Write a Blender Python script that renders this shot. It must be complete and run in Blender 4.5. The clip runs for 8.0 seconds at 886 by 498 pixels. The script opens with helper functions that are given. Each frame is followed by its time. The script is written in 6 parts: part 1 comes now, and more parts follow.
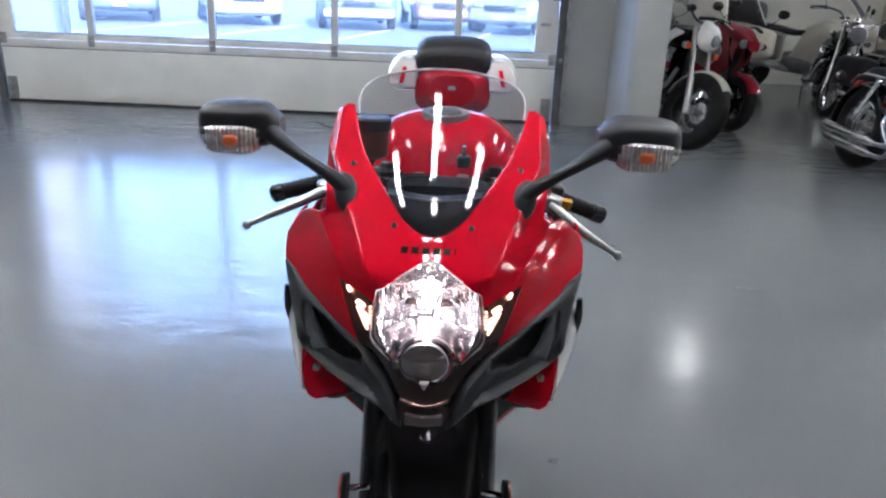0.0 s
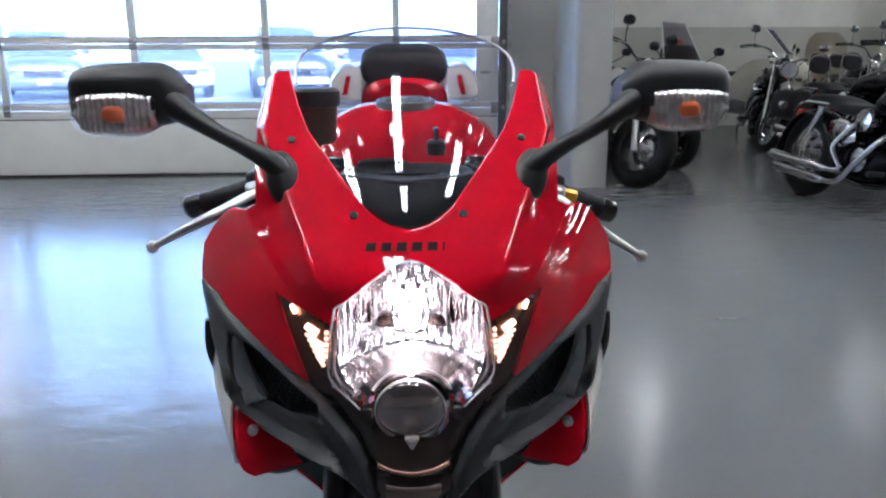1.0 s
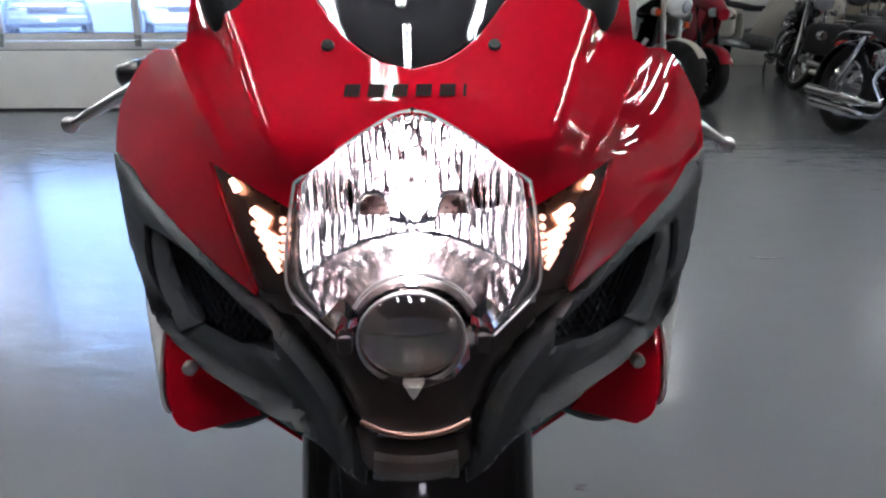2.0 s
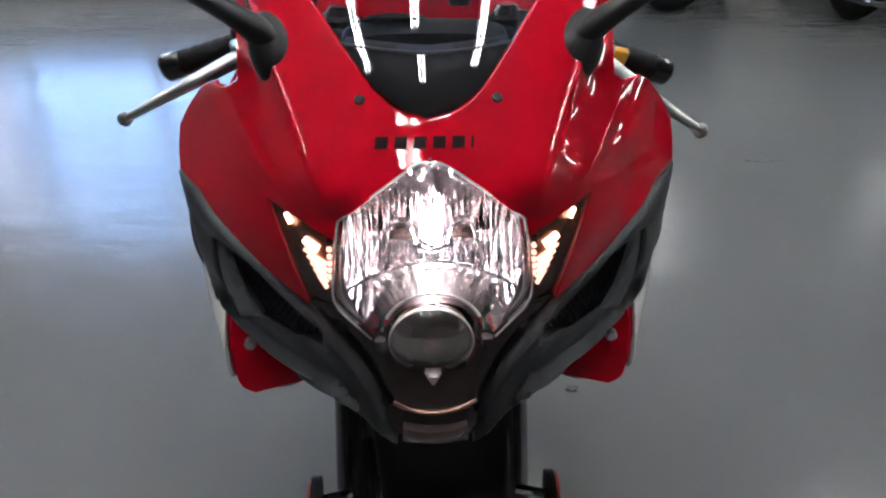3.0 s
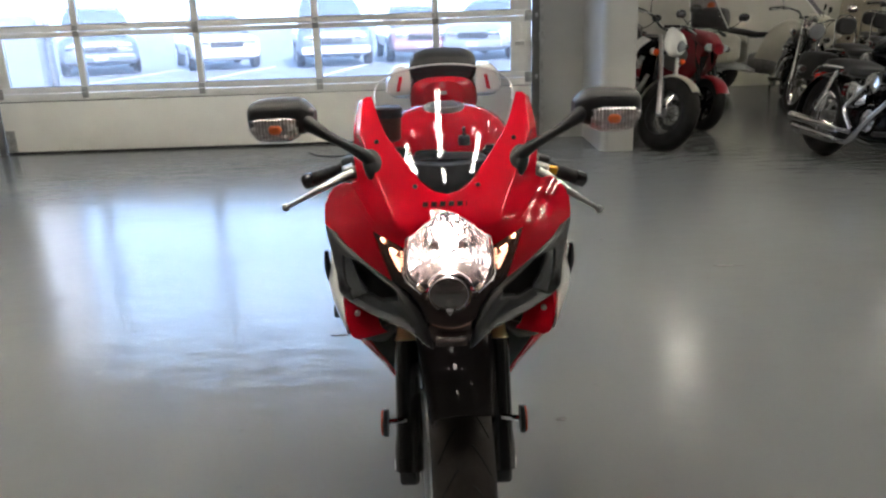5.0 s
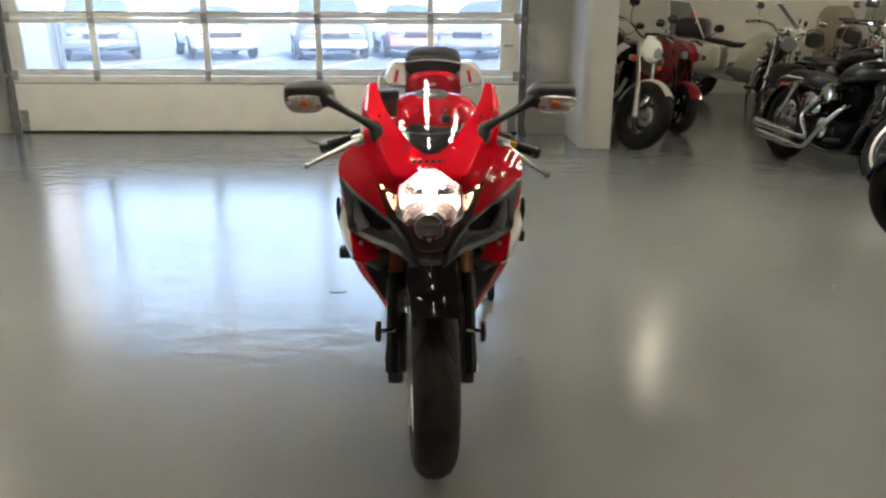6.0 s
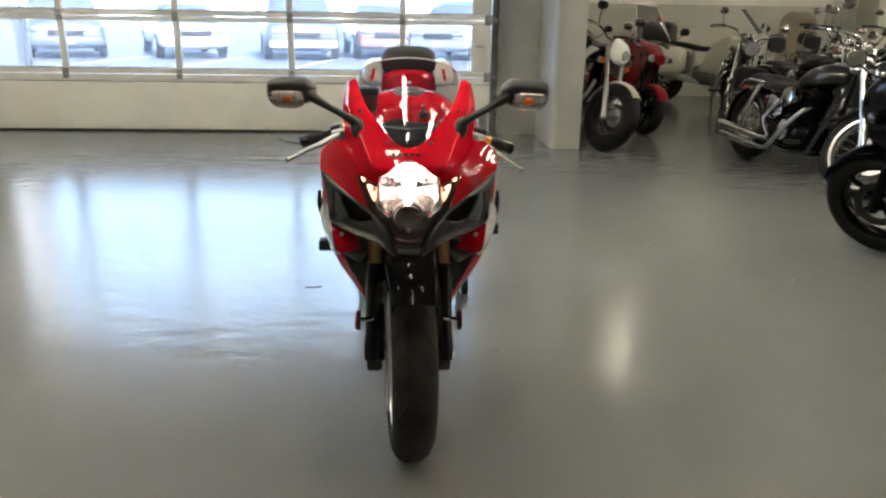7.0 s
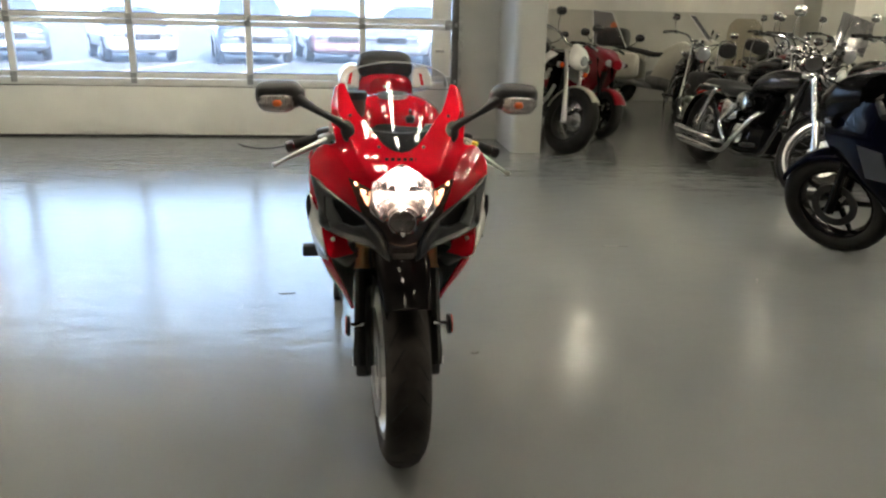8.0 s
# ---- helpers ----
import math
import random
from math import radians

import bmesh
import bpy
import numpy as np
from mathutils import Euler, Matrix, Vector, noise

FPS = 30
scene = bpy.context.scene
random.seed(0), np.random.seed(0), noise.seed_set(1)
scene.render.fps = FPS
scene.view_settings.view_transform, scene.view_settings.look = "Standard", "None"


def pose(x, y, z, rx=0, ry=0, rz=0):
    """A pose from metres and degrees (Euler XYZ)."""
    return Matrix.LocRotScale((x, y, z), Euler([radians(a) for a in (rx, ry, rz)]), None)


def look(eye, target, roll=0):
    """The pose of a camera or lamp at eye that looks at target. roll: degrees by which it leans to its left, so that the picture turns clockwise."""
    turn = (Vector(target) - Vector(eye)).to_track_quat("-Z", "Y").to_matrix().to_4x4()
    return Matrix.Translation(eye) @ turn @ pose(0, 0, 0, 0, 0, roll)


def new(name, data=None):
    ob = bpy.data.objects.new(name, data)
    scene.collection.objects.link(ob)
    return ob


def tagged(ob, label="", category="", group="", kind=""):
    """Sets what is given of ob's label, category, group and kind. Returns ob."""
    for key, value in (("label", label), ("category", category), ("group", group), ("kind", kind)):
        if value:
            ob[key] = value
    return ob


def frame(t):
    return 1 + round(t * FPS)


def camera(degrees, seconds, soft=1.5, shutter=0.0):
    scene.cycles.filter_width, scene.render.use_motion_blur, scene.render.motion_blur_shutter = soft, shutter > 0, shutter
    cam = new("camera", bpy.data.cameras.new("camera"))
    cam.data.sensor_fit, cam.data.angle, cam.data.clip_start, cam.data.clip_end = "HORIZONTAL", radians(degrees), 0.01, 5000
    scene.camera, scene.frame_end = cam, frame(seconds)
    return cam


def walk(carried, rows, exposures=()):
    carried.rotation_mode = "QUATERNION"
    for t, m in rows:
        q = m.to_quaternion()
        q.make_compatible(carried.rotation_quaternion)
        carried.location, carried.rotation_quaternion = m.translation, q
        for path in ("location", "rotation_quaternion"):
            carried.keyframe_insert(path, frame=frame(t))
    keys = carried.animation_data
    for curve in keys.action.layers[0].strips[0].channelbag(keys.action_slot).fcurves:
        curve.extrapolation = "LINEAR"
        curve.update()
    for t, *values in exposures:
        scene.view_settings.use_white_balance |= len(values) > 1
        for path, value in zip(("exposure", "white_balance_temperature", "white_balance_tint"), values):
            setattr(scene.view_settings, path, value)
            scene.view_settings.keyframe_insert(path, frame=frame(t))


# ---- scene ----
cam = camera(60.6, 8.0, soft=2.3)
# seconds, x, y, z, yaw, pitch, roll
PATH_ROWS = [
    (0.0, 0.037, -1.149, 1.269, 1.96, -19.56, -2.16),
    (0.5, 0.001, -1.176, 1.222, 0.46, -15.84, 0.10),
    (1.0, -0.004, -0.871, 1.096, -3.00, -14.61, 0.26),
    (1.5, 0.002, -0.651, 0.960, -1.75, -16.52, 0.52),
    (1.7, 0.005, -0.632, 0.945, -2.07, -16.35, 0.10),
    (2.8, -0.008, -0.703, 1.107, -1.63, -28.71, -0.02),
    (3.0, -0.008, -0.715, 1.115, -2.00, -27.93, 0.34),
    (3.5, -0.012, -0.720, 1.116, -1.12, -26.54, 0.15),
    (4.0, -0.005, -0.844, 1.130, -0.38, -24.72, 0.52),
    (4.5, -0.014, -1.145, 1.192, 0.24, -20.12, 0.97),
    (4.7, -0.002, -1.249, 1.217, -0.09, -18.59, 2.06),
    (5.8, 0.003, -1.864, 1.239, -0.37, -16.56, 0.37),
    (6.0, 0.018, -1.922, 1.252, -0.38, -17.46, -0.16),
    (6.5, 0.006, -2.006, 1.238, -2.21, -17.08, -0.17),
    (7.0, -0.004, -2.002, 1.248, -2.55, -17.34, -0.84),
    (7.5, -0.035, -2.014, 1.243, -4.37, -17.18, -1.06),
    (8.0, -0.105, -1.996, 1.246, -6.16, -16.95, -1.23),
]
EXPOSURES = [(0.0, 2.78, 4980, 22), (0.5, 2.66, 4930, 21), (1.7, 2.58, 4980, 22), (2.8, 2.30, 5120, 21), (3.5, 2.41, 5130, 21), (4.7, 2.54, 5480, 19), (5.8, 2.65, 6150, 15), (8.0, 2.65, 6150, 14)]
walk(cam, [(t, pose(x, y, z, 90 + pitch, roll, yaw)) for t, x, y, z, yaw, pitch, roll in PATH_ROWS], EXPOSURES)

# ---- world and light ----
world = bpy.data.worlds.new("sky")
scene.world = world
world.use_nodes = True
wn = world.node_tree
sky = wn.nodes.new("ShaderNodeTexSky")
sky.sky_type = 'NISHITA'
sky.sun_disc = False
sky.sun_elevation = radians(38)
sky.sun_rotation = radians(152)
wn.links.new(sky.outputs[0], wn.nodes["Background"].inputs[0])
wn.nodes["Background"].inputs[1].default_value = 0.15
sun_data = bpy.data.lights.new("sun", 'SUN')
sun_data.energy, sun_data.angle, sun_data.color = 3.4, radians(0.5), (1.0, 0.95, 0.88)
sun = new("sun", sun_data)
sun.matrix_world = look((16.0, -8.0, 26.0), (0.0, 22.0, 0.0))
TUBE_POWER = 14.0


# ---- materials ----
def nodes_of(name):
    m = bpy.data.materials.new(name)
    m.use_nodes = True
    return m, m.node_tree, m.node_tree.nodes["Principled BSDF"]


def mat(name, color, rough=0.5, metal=0.0, coat=0.0, var=0.12, scale=9.0, bump=0.0, bscale=120.0, spec=0.5, rvar=0.0):
    """A painted, cast or moulded surface: base colour with two scales of variation, roughness and fine relief."""
    m, nt, b = nodes_of(name)
    co = nt.nodes.new("ShaderNodeTexCoord")
    n1 = nt.nodes.new("ShaderNodeTexNoise")
    n1.inputs["Scale"].default_value, n1.inputs["Detail"].default_value = scale, 6.0
    n2 = nt.nodes.new("ShaderNodeTexNoise")
    n2.inputs["Scale"].default_value, n2.inputs["Detail"].default_value = bscale, 4.0
    for n in (n1, n2):
        nt.links.new(co.outputs["Object"], n.inputs["Vector"])
    ramp = nt.nodes.new("ShaderNodeMapRange")
    ramp.inputs["To Min"].default_value, ramp.inputs["To Max"].default_value = 1 - var, 1 + var
    ramp.inputs["From Min"].default_value, ramp.inputs["From Max"].default_value = 0.3, 0.7
    nt.links.new(n1.outputs["Fac"], ramp.inputs["Value"])
    mul = nt.nodes.new("ShaderNodeVectorMath")
    mul.operation = 'SCALE'
    mul.inputs[0].default_value = color
    nt.links.new(ramp.outputs[0], mul.inputs["Scale"])
    nt.links.new(mul.outputs[0], b.inputs["Base Color"])
    b.inputs["Metallic"].default_value = metal
    b.inputs["Coat Weight"].default_value = coat
    b.inputs["Coat Roughness"].default_value = 0.012
    b.inputs["Specular IOR Level"].default_value = spec
    rr = nt.nodes.new("ShaderNodeMapRange")
    rr.inputs["To Min"].default_value, rr.inputs["To Max"].default_value = max(0.02, rough - rvar), rough + rvar
    nt.links.new(n1.outputs["Fac"], rr.inputs["Value"])
    nt.links.new(rr.outputs[0], b.inputs["Roughness"])
    if bump:
        bp = nt.nodes.new("ShaderNodeBump")
        bp.inputs["Strength"].default_value, bp.inputs["Distance"].default_value = bump, 0.002
        nt.links.new(n2.outputs["Fac"], bp.inputs["Height"])
        nt.links.new(bp.outputs[0], b.inputs["Normal"])
    return m


def glass_mat(name, tint=(1, 1, 1), gloss=1.0, rough=0.01, veil=0.0):
    """Thin clear sheet: lets light straight through and mirrors a few per cent of it; veil scatters some, for dust and
    for glare haze.
    """
    m = bpy.data.materials.new(name)
    m.use_nodes = True
    nt = m.node_tree
    nt.nodes.clear()
    out = nt.nodes.new("ShaderNodeOutputMaterial")
    mix = nt.nodes.new("ShaderNodeMixShader")
    tr = nt.nodes.new("ShaderNodeBsdfTransparent")
    tr.inputs[0].default_value = (*tint, 1)
    gl = nt.nodes.new("ShaderNodeBsdfGlossy")
    gl.inputs["Roughness"].default_value = rough
    mix.inputs[0].default_value = 0.07 * gloss
    nt.links.new(tr.outputs[0], mix.inputs[1])
    nt.links.new(gl.outputs[0], mix.inputs[2])
    last = mix
    if veil:
        film = nt.nodes.new("ShaderNodeBsdfTranslucent")
        film.inputs[0].default_value = (0.85, 0.87, 0.9, 1)
        last = nt.nodes.new("ShaderNodeMixShader")
        last.inputs[0].default_value = veil
        nt.links.new(mix.outputs[0], last.inputs[1])
        nt.links.new(film.outputs[0], last.inputs[2])
    nt.links.new(last.outputs[0], out.inputs[0])
    return m


def glow_mat(name, color, strength):
    m, nt, b = nodes_of(name)
    b.inputs["Base Color"].default_value = (*color, 1)
    b.inputs["Emission Color"].default_value = (*color, 1)
    b.inputs["Emission Strength"].default_value = strength
    return m


def wall_mat(name, split, low, high):
    """Painted masonry: grey dado up to the split height, off-white above, roller texture and scuffs."""
    m, nt, b = nodes_of(name)
    co = nt.nodes.new("ShaderNodeTexCoord")
    sep = nt.nodes.new("ShaderNodeSeparateXYZ")
    nt.links.new(co.outputs["Object"], sep.inputs[0])
    gt = nt.nodes.new("ShaderNodeMath")
    gt.operation = 'GREATER_THAN'
    gt.inputs[1].default_value = split
    nt.links.new(sep.outputs["Z"], gt.inputs[0])
    mix = nt.nodes.new("ShaderNodeMix")
    mix.data_type = 'RGBA'
    mix.inputs["A"].default_value, mix.inputs["B"].default_value = (*low, 1), (*high, 1)
    nt.links.new(gt.outputs[0], mix.inputs["Factor"])
    no = nt.nodes.new("ShaderNodeTexNoise")
    no.inputs["Scale"].default_value, no.inputs["Detail"].default_value = 1.7, 8.0
    nt.links.new(co.outputs["Object"], no.inputs["Vector"])
    mr = nt.nodes.new("ShaderNodeMapRange")
    mr.inputs["From Min"].default_value, mr.inputs["From Max"].default_value = 0.3, 0.7
    mr.inputs["To Min"].default_value, mr.inputs["To Max"].default_value = 0.9, 1.08
    nt.links.new(no.outputs["Fac"], mr.inputs["Value"])
    sc = nt.nodes.new("ShaderNodeVectorMath")
    sc.operation = 'SCALE'
    nt.links.new(mix.outputs["Result"], sc.inputs[0])
    nt.links.new(mr.outputs[0], sc.inputs["Scale"])
    nt.links.new(sc.outputs[0], b.inputs["Base Color"])
    fine = nt.nodes.new("ShaderNodeTexNoise")
    fine.inputs["Scale"].default_value = 180.0
    nt.links.new(co.outputs["Object"], fine.inputs["Vector"])
    bp = nt.nodes.new("ShaderNodeBump")
    bp.inputs["Strength"].default_value, bp.inputs["Distance"].default_value = 0.25, 0.002
    nt.links.new(fine.outputs["Fac"], bp.inputs["Height"])
    nt.links.new(bp.outputs[0], b.inputs["Normal"])
    b.inputs["Roughness"].default_value = 0.42
    return m


def floor_mat():
    """Grey epoxy floor paint: glossy, wavy at hand scale, with tyre scuffs and faint stains."""
    m, nt, b = nodes_of("epoxy_floor")
    co = nt.nodes.new("ShaderNodeTexCoord")
    big = nt.nodes.new("ShaderNodeTexNoise")
    big.inputs["Scale"].default_value, big.inputs["Detail"].default_value = 0.7, 4.0
    speck = nt.nodes.new("ShaderNodeTexNoise")
    speck.inputs["Scale"].default_value, speck.inputs["Detail"].default_value = 26.0, 6.0
    wave = nt.nodes.new("ShaderNodeTexNoise")
    wave.inputs["Scale"].default_value, wave.inputs["Detail"].default_value = 9.0, 5.2
    for n in (big, speck, wave):
        nt.links.new(co.outputs["Object"], n.inputs["Vector"])
    r1 = nt.nodes.new("ShaderNodeMapRange")
    r1.inputs["From Min"].default_value, r1.inputs["From Max"].default_value = 0.15, 0.85
    r1.inputs["To Min"].default_value, r1.inputs["To Max"].default_value = 0.88, 1.10
    nt.links.new(big.outputs["Fac"], r1.inputs["Value"])
    r2 = nt.nodes.new("ShaderNodeMapRange")
    r2.inputs["From Min"].default_value, r2.inputs["From Max"].default_value = 0.18, 0.34
    r2.inputs["To Min"].default_value, r2.inputs["To Max"].default_value = 0.9, 1.0
    nt.links.new(speck.outputs["Fac"], r2.inputs["Value"])
    k = nt.nodes.new("ShaderNodeMath")
    k.operation = 'MULTIPLY'
    nt.links.new(r1.outputs[0], k.inputs[0])
    nt.links.new(r2.outputs[0], k.inputs[1])
    sc = nt.nodes.new("ShaderNodeVectorMath")
    sc.operation = 'SCALE'
    sc.inputs[0].default_value = (0.184, 0.191, 0.187)
    nt.links.new(k.outputs[0], sc.inputs["Scale"])
    nt.links.new(sc.outputs[0], b.inputs["Base Color"])
    rr = nt.nodes.new("ShaderNodeMapRange")
    rr.inputs["To Min"].default_value, rr.inputs["To Max"].default_value = 0.13, 0.25
    nt.links.new(wave.outputs["Fac"], rr.inputs["Value"])
    nt.links.new(rr.outputs[0], b.inputs["Roughness"])
    bp = nt.nodes.new("ShaderNodeBump")
    bp.inputs["Strength"].default_value, bp.inputs["Distance"].default_value = 0.5, 0.0062
    stretch = nt.nodes.new("ShaderNodeMapping")
    stretch.inputs["Scale"].default_value = (0.55, 1.0, 1.0)
    nt.links.new(co.outputs["Object"], stretch.inputs["Vector"])
    nt.links.new(stretch.outputs[0], wave.inputs["Vector"])
    swell = nt.nodes.new("ShaderNodeTexNoise")
    swell.inputs["Scale"].default_value, swell.inputs["Detail"].default_value = 2.6, 2.0
    nt.links.new(stretch.outputs[0], swell.inputs["Vector"])
    height = nt.nodes.new("ShaderNodeMath")
    height.operation = 'MULTIPLY_ADD'
    height.inputs[1].default_value = 0.4
    nt.links.new(swell.outputs["Fac"], height.inputs[0])
    nt.links.new(wave.outputs["Fac"], height.inputs[2])
    nt.links.new(height.outputs[0], bp.inputs["Height"])
    nt.links.new(bp.outputs[0], b.inputs["Normal"])
    b.inputs["Specular IOR Level"].default_value = 0.6
    return m


RED = mat("red_gloss_paint", (0.62, 0.003, 0.016), 0.4, coat=1.0, var=0.025, scale=4, spec=0.0)
CRIMSON = mat("crimson_gloss_paint", (0.20, 0.004, 0.012), 0.4, coat=1.0, var=0.05, spec=0.1)
DARK_RED = mat("maroon_gloss_paint", (0.16, 0.004, 0.010), 0.3, coat=1.0, var=0.05)
WHITE_PAINT = mat("white_gloss_paint", (0.78, 0.78, 0.75), 0.3, coat=1.0, var=0.03)
BLUE_PAINT = mat("dark_blue_gloss_paint", (0.0006, 0.0009, 0.004), 0.12, spec=0.05, var=0.05)
BLACK_GLOSS = mat("black_gloss_paint", (0.013, 0.013, 0.014), 0.25, coat=0.5, var=0.1)
BLACK_SATIN = mat("black_satin_paint", (0.003, 0.003, 0.0035), 0.15, var=0.15, spec=0.08)
BLACK_PLASTIC = mat("black_textured_plastic", (0.024, 0.024, 0.025), 0.42, spec=0.35, var=0.15, bump=0.25, bscale=700)
INTAKE_PLASTIC = mat("charcoal_plastic", (0.055, 0.055, 0.058), 0.40, spec=0.5, var=0.15, bump=0.25, bscale=700)
GREY_PLASTIC = mat("dark_grey_plastic", (0.085, 0.088, 0.094), 0.4, var=0.12, bump=0.2, bscale=600)
SMOKED = mat("smoked_brown_plastic", (0.050, 0.036, 0.034), 0.16, var=0.15, coat=0.5)
RUBBER = mat("black_rubber", (0.018, 0.018, 0.018), 0.72, spec=0.25, var=0.25, scale=30, bump=0.5, bscale=300)
TYRE = mat("tyre_rubber", (0.042, 0.036, 0.033), 0.62, spec=0.12, var=0.5, scale=9, bump=0.5, bscale=260, rvar=0.12)
DARK_TYRE = mat("dark_tyre_rubber", (0.010, 0.0095, 0.009), 0.6, spec=0.15, var=0.4, scale=12, bump=0.5, bscale=260)
LEATHER = mat("black_seat_vinyl", (0.020, 0.020, 0.021), 0.5, spec=0.25, var=0.2, bump=0.5, bscale=240)
CHROME = mat("chrome", (0.66, 0.66, 0.66), 0.08, metal=1.0, var=0.03)
STEEL = mat("brushed_steel", (0.55, 0.55, 0.54), 0.32, metal=1.0, var=0.12, scale=30)
ALLOY = mat("satin_aluminium", (0.46, 0.46, 0.45), 0.36, metal=1.0, var=0.08, scale=30)
DULL_ALLOY = mat("cast_aluminium", (0.24, 0.24, 0.235), 0.45, metal=1.0, var=0.2, scale=20, bump=0.2)
GOLD = mat("gold_anodised_fork", (0.82, 0.68, 0.38), 0.3, metal=1.0, var=0.08)
CREAM = mat("cream_white_plastic", (0.50, 0.48, 0.40), 0.35, var=0.06, coat=0.4)
AMBER = mat("amber_bulb_plastic", (0.85, 0.16, 0.02), 0.3, var=0.05)
AMBER_RED = mat("orange_red_reflector", (0.70, 0.10, 0.02), 0.2, var=0.08, coat=0.6)
RED_LENS = mat("red_lamp_lens", (0.50, 0.015, 0.01), 0.15, var=0.06, coat=1.0)
YELLOW = mat("yellow_switch_plastic", (0.85, 0.45, 0.01), 0.4, var=0.04)
FLUID = mat("brown_fluid_cup", (0.16, 0.05, 0.03), 0.3, var=0.1, coat=0.3)
COCKPIT = mat("dark_cockpit_plastic", (0.011, 0.011, 0.012), 0.5, spec=0.3, var=0.15, bump=0.25, bscale=700)
CLEAR = glass_mat("clear_polycarbonate", (0.98, 0.98, 0.98), 1.0)
SCREEN_GLASS = glass_mat("windscreen_acrylic", (0.69, 0.69, 0.73), 1.2, 0.006, 0.045)
# the veil here is glare from the bright lot, mixed into the panes
WINDOW_GLASS = glass_mat("window_glass", (0.93, 0.95, 0.96), 0.9, 0.01, 0.09)
SILVERED = mat("mirror_glass", (0.9, 0.9, 0.9), 0.02, metal=1.0, var=0.0)
REFLECTOR = mat("faceted_lamp_reflector", (0.72, 0.655, 0.645), 0.11, metal=1.0, var=0.05, scale=60)
BULB = glow_mat("lit_halogen_bulb", (1.0, 0.85, 0.68), 14.0)
PARK_BULB = glow_mat("lit_position_bulb", (1.0, 0.50, 0.22), 2.5)
TUBE = glow_mat("lit_fluorescent_tube", (1.0, 0.90, 0.66), TUBE_POWER)
WALL = wall_mat("two_tone_wall_paint", 1.42, (0.55, 0.545, 0.485), (0.86, 0.85, 0.78))
WALL_DOOR = wall_mat("two_tone_door_wall_paint", 1.62, (0.42, 0.42, 0.40), (0.80, 0.80, 0.76))
WALL_PLAIN = mat("mid_grey_wall_paint", (0.17, 0.17, 0.162), 0.6, var=0.08, scale=1.5, bump=0.2)
CEILING = mat("dark_painted_deck", (0.08, 0.08, 0.078), 0.7, var=0.06, bump=0.2)
FLOOR = floor_mat()
DOOR_WHITE = mat("white_door_steel", (0.83, 0.83, 0.78), 0.4, var=0.05, scale=2.5, bump=0.1, bscale=400)
DOOR_FRAME = mat("mill_aluminium_door_frame", (0.78, 0.78, 0.75), 0.42, metal=0.0, var=0.08, scale=6)
GALV = mat("galvanised_track", (0.42, 0.42, 0.41), 0.4, metal=0.8, var=0.2, scale=25)
SEAL = mat("dark_rubber_seal", (0.011, 0.011, 0.011), 0.7, var=0.2)
ASPHALT = mat("sunlit_asphalt", (0.105, 0.115, 0.132), 0.7, var=0.3, scale=1.2, bump=0.5, bscale=80)
LINE_PAINT = mat("white_road_paint", (0.75, 0.75, 0.72), 0.6, var=0.15, scale=12)
STUCCO = mat("white_stucco", (0.78, 0.78, 0.78), 0.7, var=0.05, bump=0.3)
CAR_GLASS = mat("tinted_car_glass", (0.08, 0.10, 0.13), 0.06, var=0.05, coat=1.0)
CAR_SILVER = mat("silver_car_paint", (0.26, 0.28, 0.32), 0.3, metal=0.4, coat=1.0, var=0.03)
CAR_WHITE = mat("white_car_paint", (0.55, 0.56, 0.58), 0.3, coat=1.0, var=0.03)
CAR_DARK = mat("blue_grey_car_paint", (0.07, 0.09, 0.13), 0.3, coat=1.0, var=0.05)
CAR_MAROON = mat("faded_maroon_car_paint", (0.20, 0.13, 0.15), 0.3, coat=1.0, var=0.05)


# ---- mesh helpers ----
def finish(name, bm, material, parent=None, label="", sharp=35, smooth=True):
    bmesh.ops.recalc_face_normals(bm, faces=bm.faces)
    me = bpy.data.meshes.new(name)
    bm.to_mesh(me)
    bm.free()
    if smooth:
        me.shade_smooth()
        me.set_sharp_from_angle(angle=radians(sharp))
    me.materials.append(material)
    ob = new(name, me)
    if parent is not None:
        ob.parent = parent
    if label:
        ob["label"] = label
    return ob


def part(name, bm, material, parent, label="", sharp=35):
    return finish(name, bm, material, parent, label, sharp)


def thing(name, label, category, group="", m=None):
    ob = new(name)
    ob.empty_display_size = 0.1
    if m is not None:
        ob.matrix_basis = m
    return tagged(ob, label, category, group)


def box(x0, x1, y0, y1, z0, z1, bevel=0.0, seg=2, bm=None):
    own = bmesh.new()
    bmesh.ops.create_cube(own, size=1.0)
    for v in own.verts:
        v.co = Vector((x0 + (v.co.x + 0.5) * (x1 - x0), y0 + (v.co.y + 0.5) * (y1 - y0), z0 + (v.co.z + 0.5) * (z1 - z0)))
    if bevel:
        bmesh.ops.bevel(own, geom=own.edges[:], offset=bevel, segments=seg, profile=0.5, affect='EDGES')
    return join(bm, own) if bm else own


def join(bm, other):
    me = bpy.data.meshes.new("tmp")
    other.to_mesh(me)
    other.free()
    bm.from_mesh(me)
    bpy.data.meshes.remove(me)
    return bm


def move(bm, m):
    bmesh.ops.transform(bm, matrix=m, verts=bm.verts)
    return bm


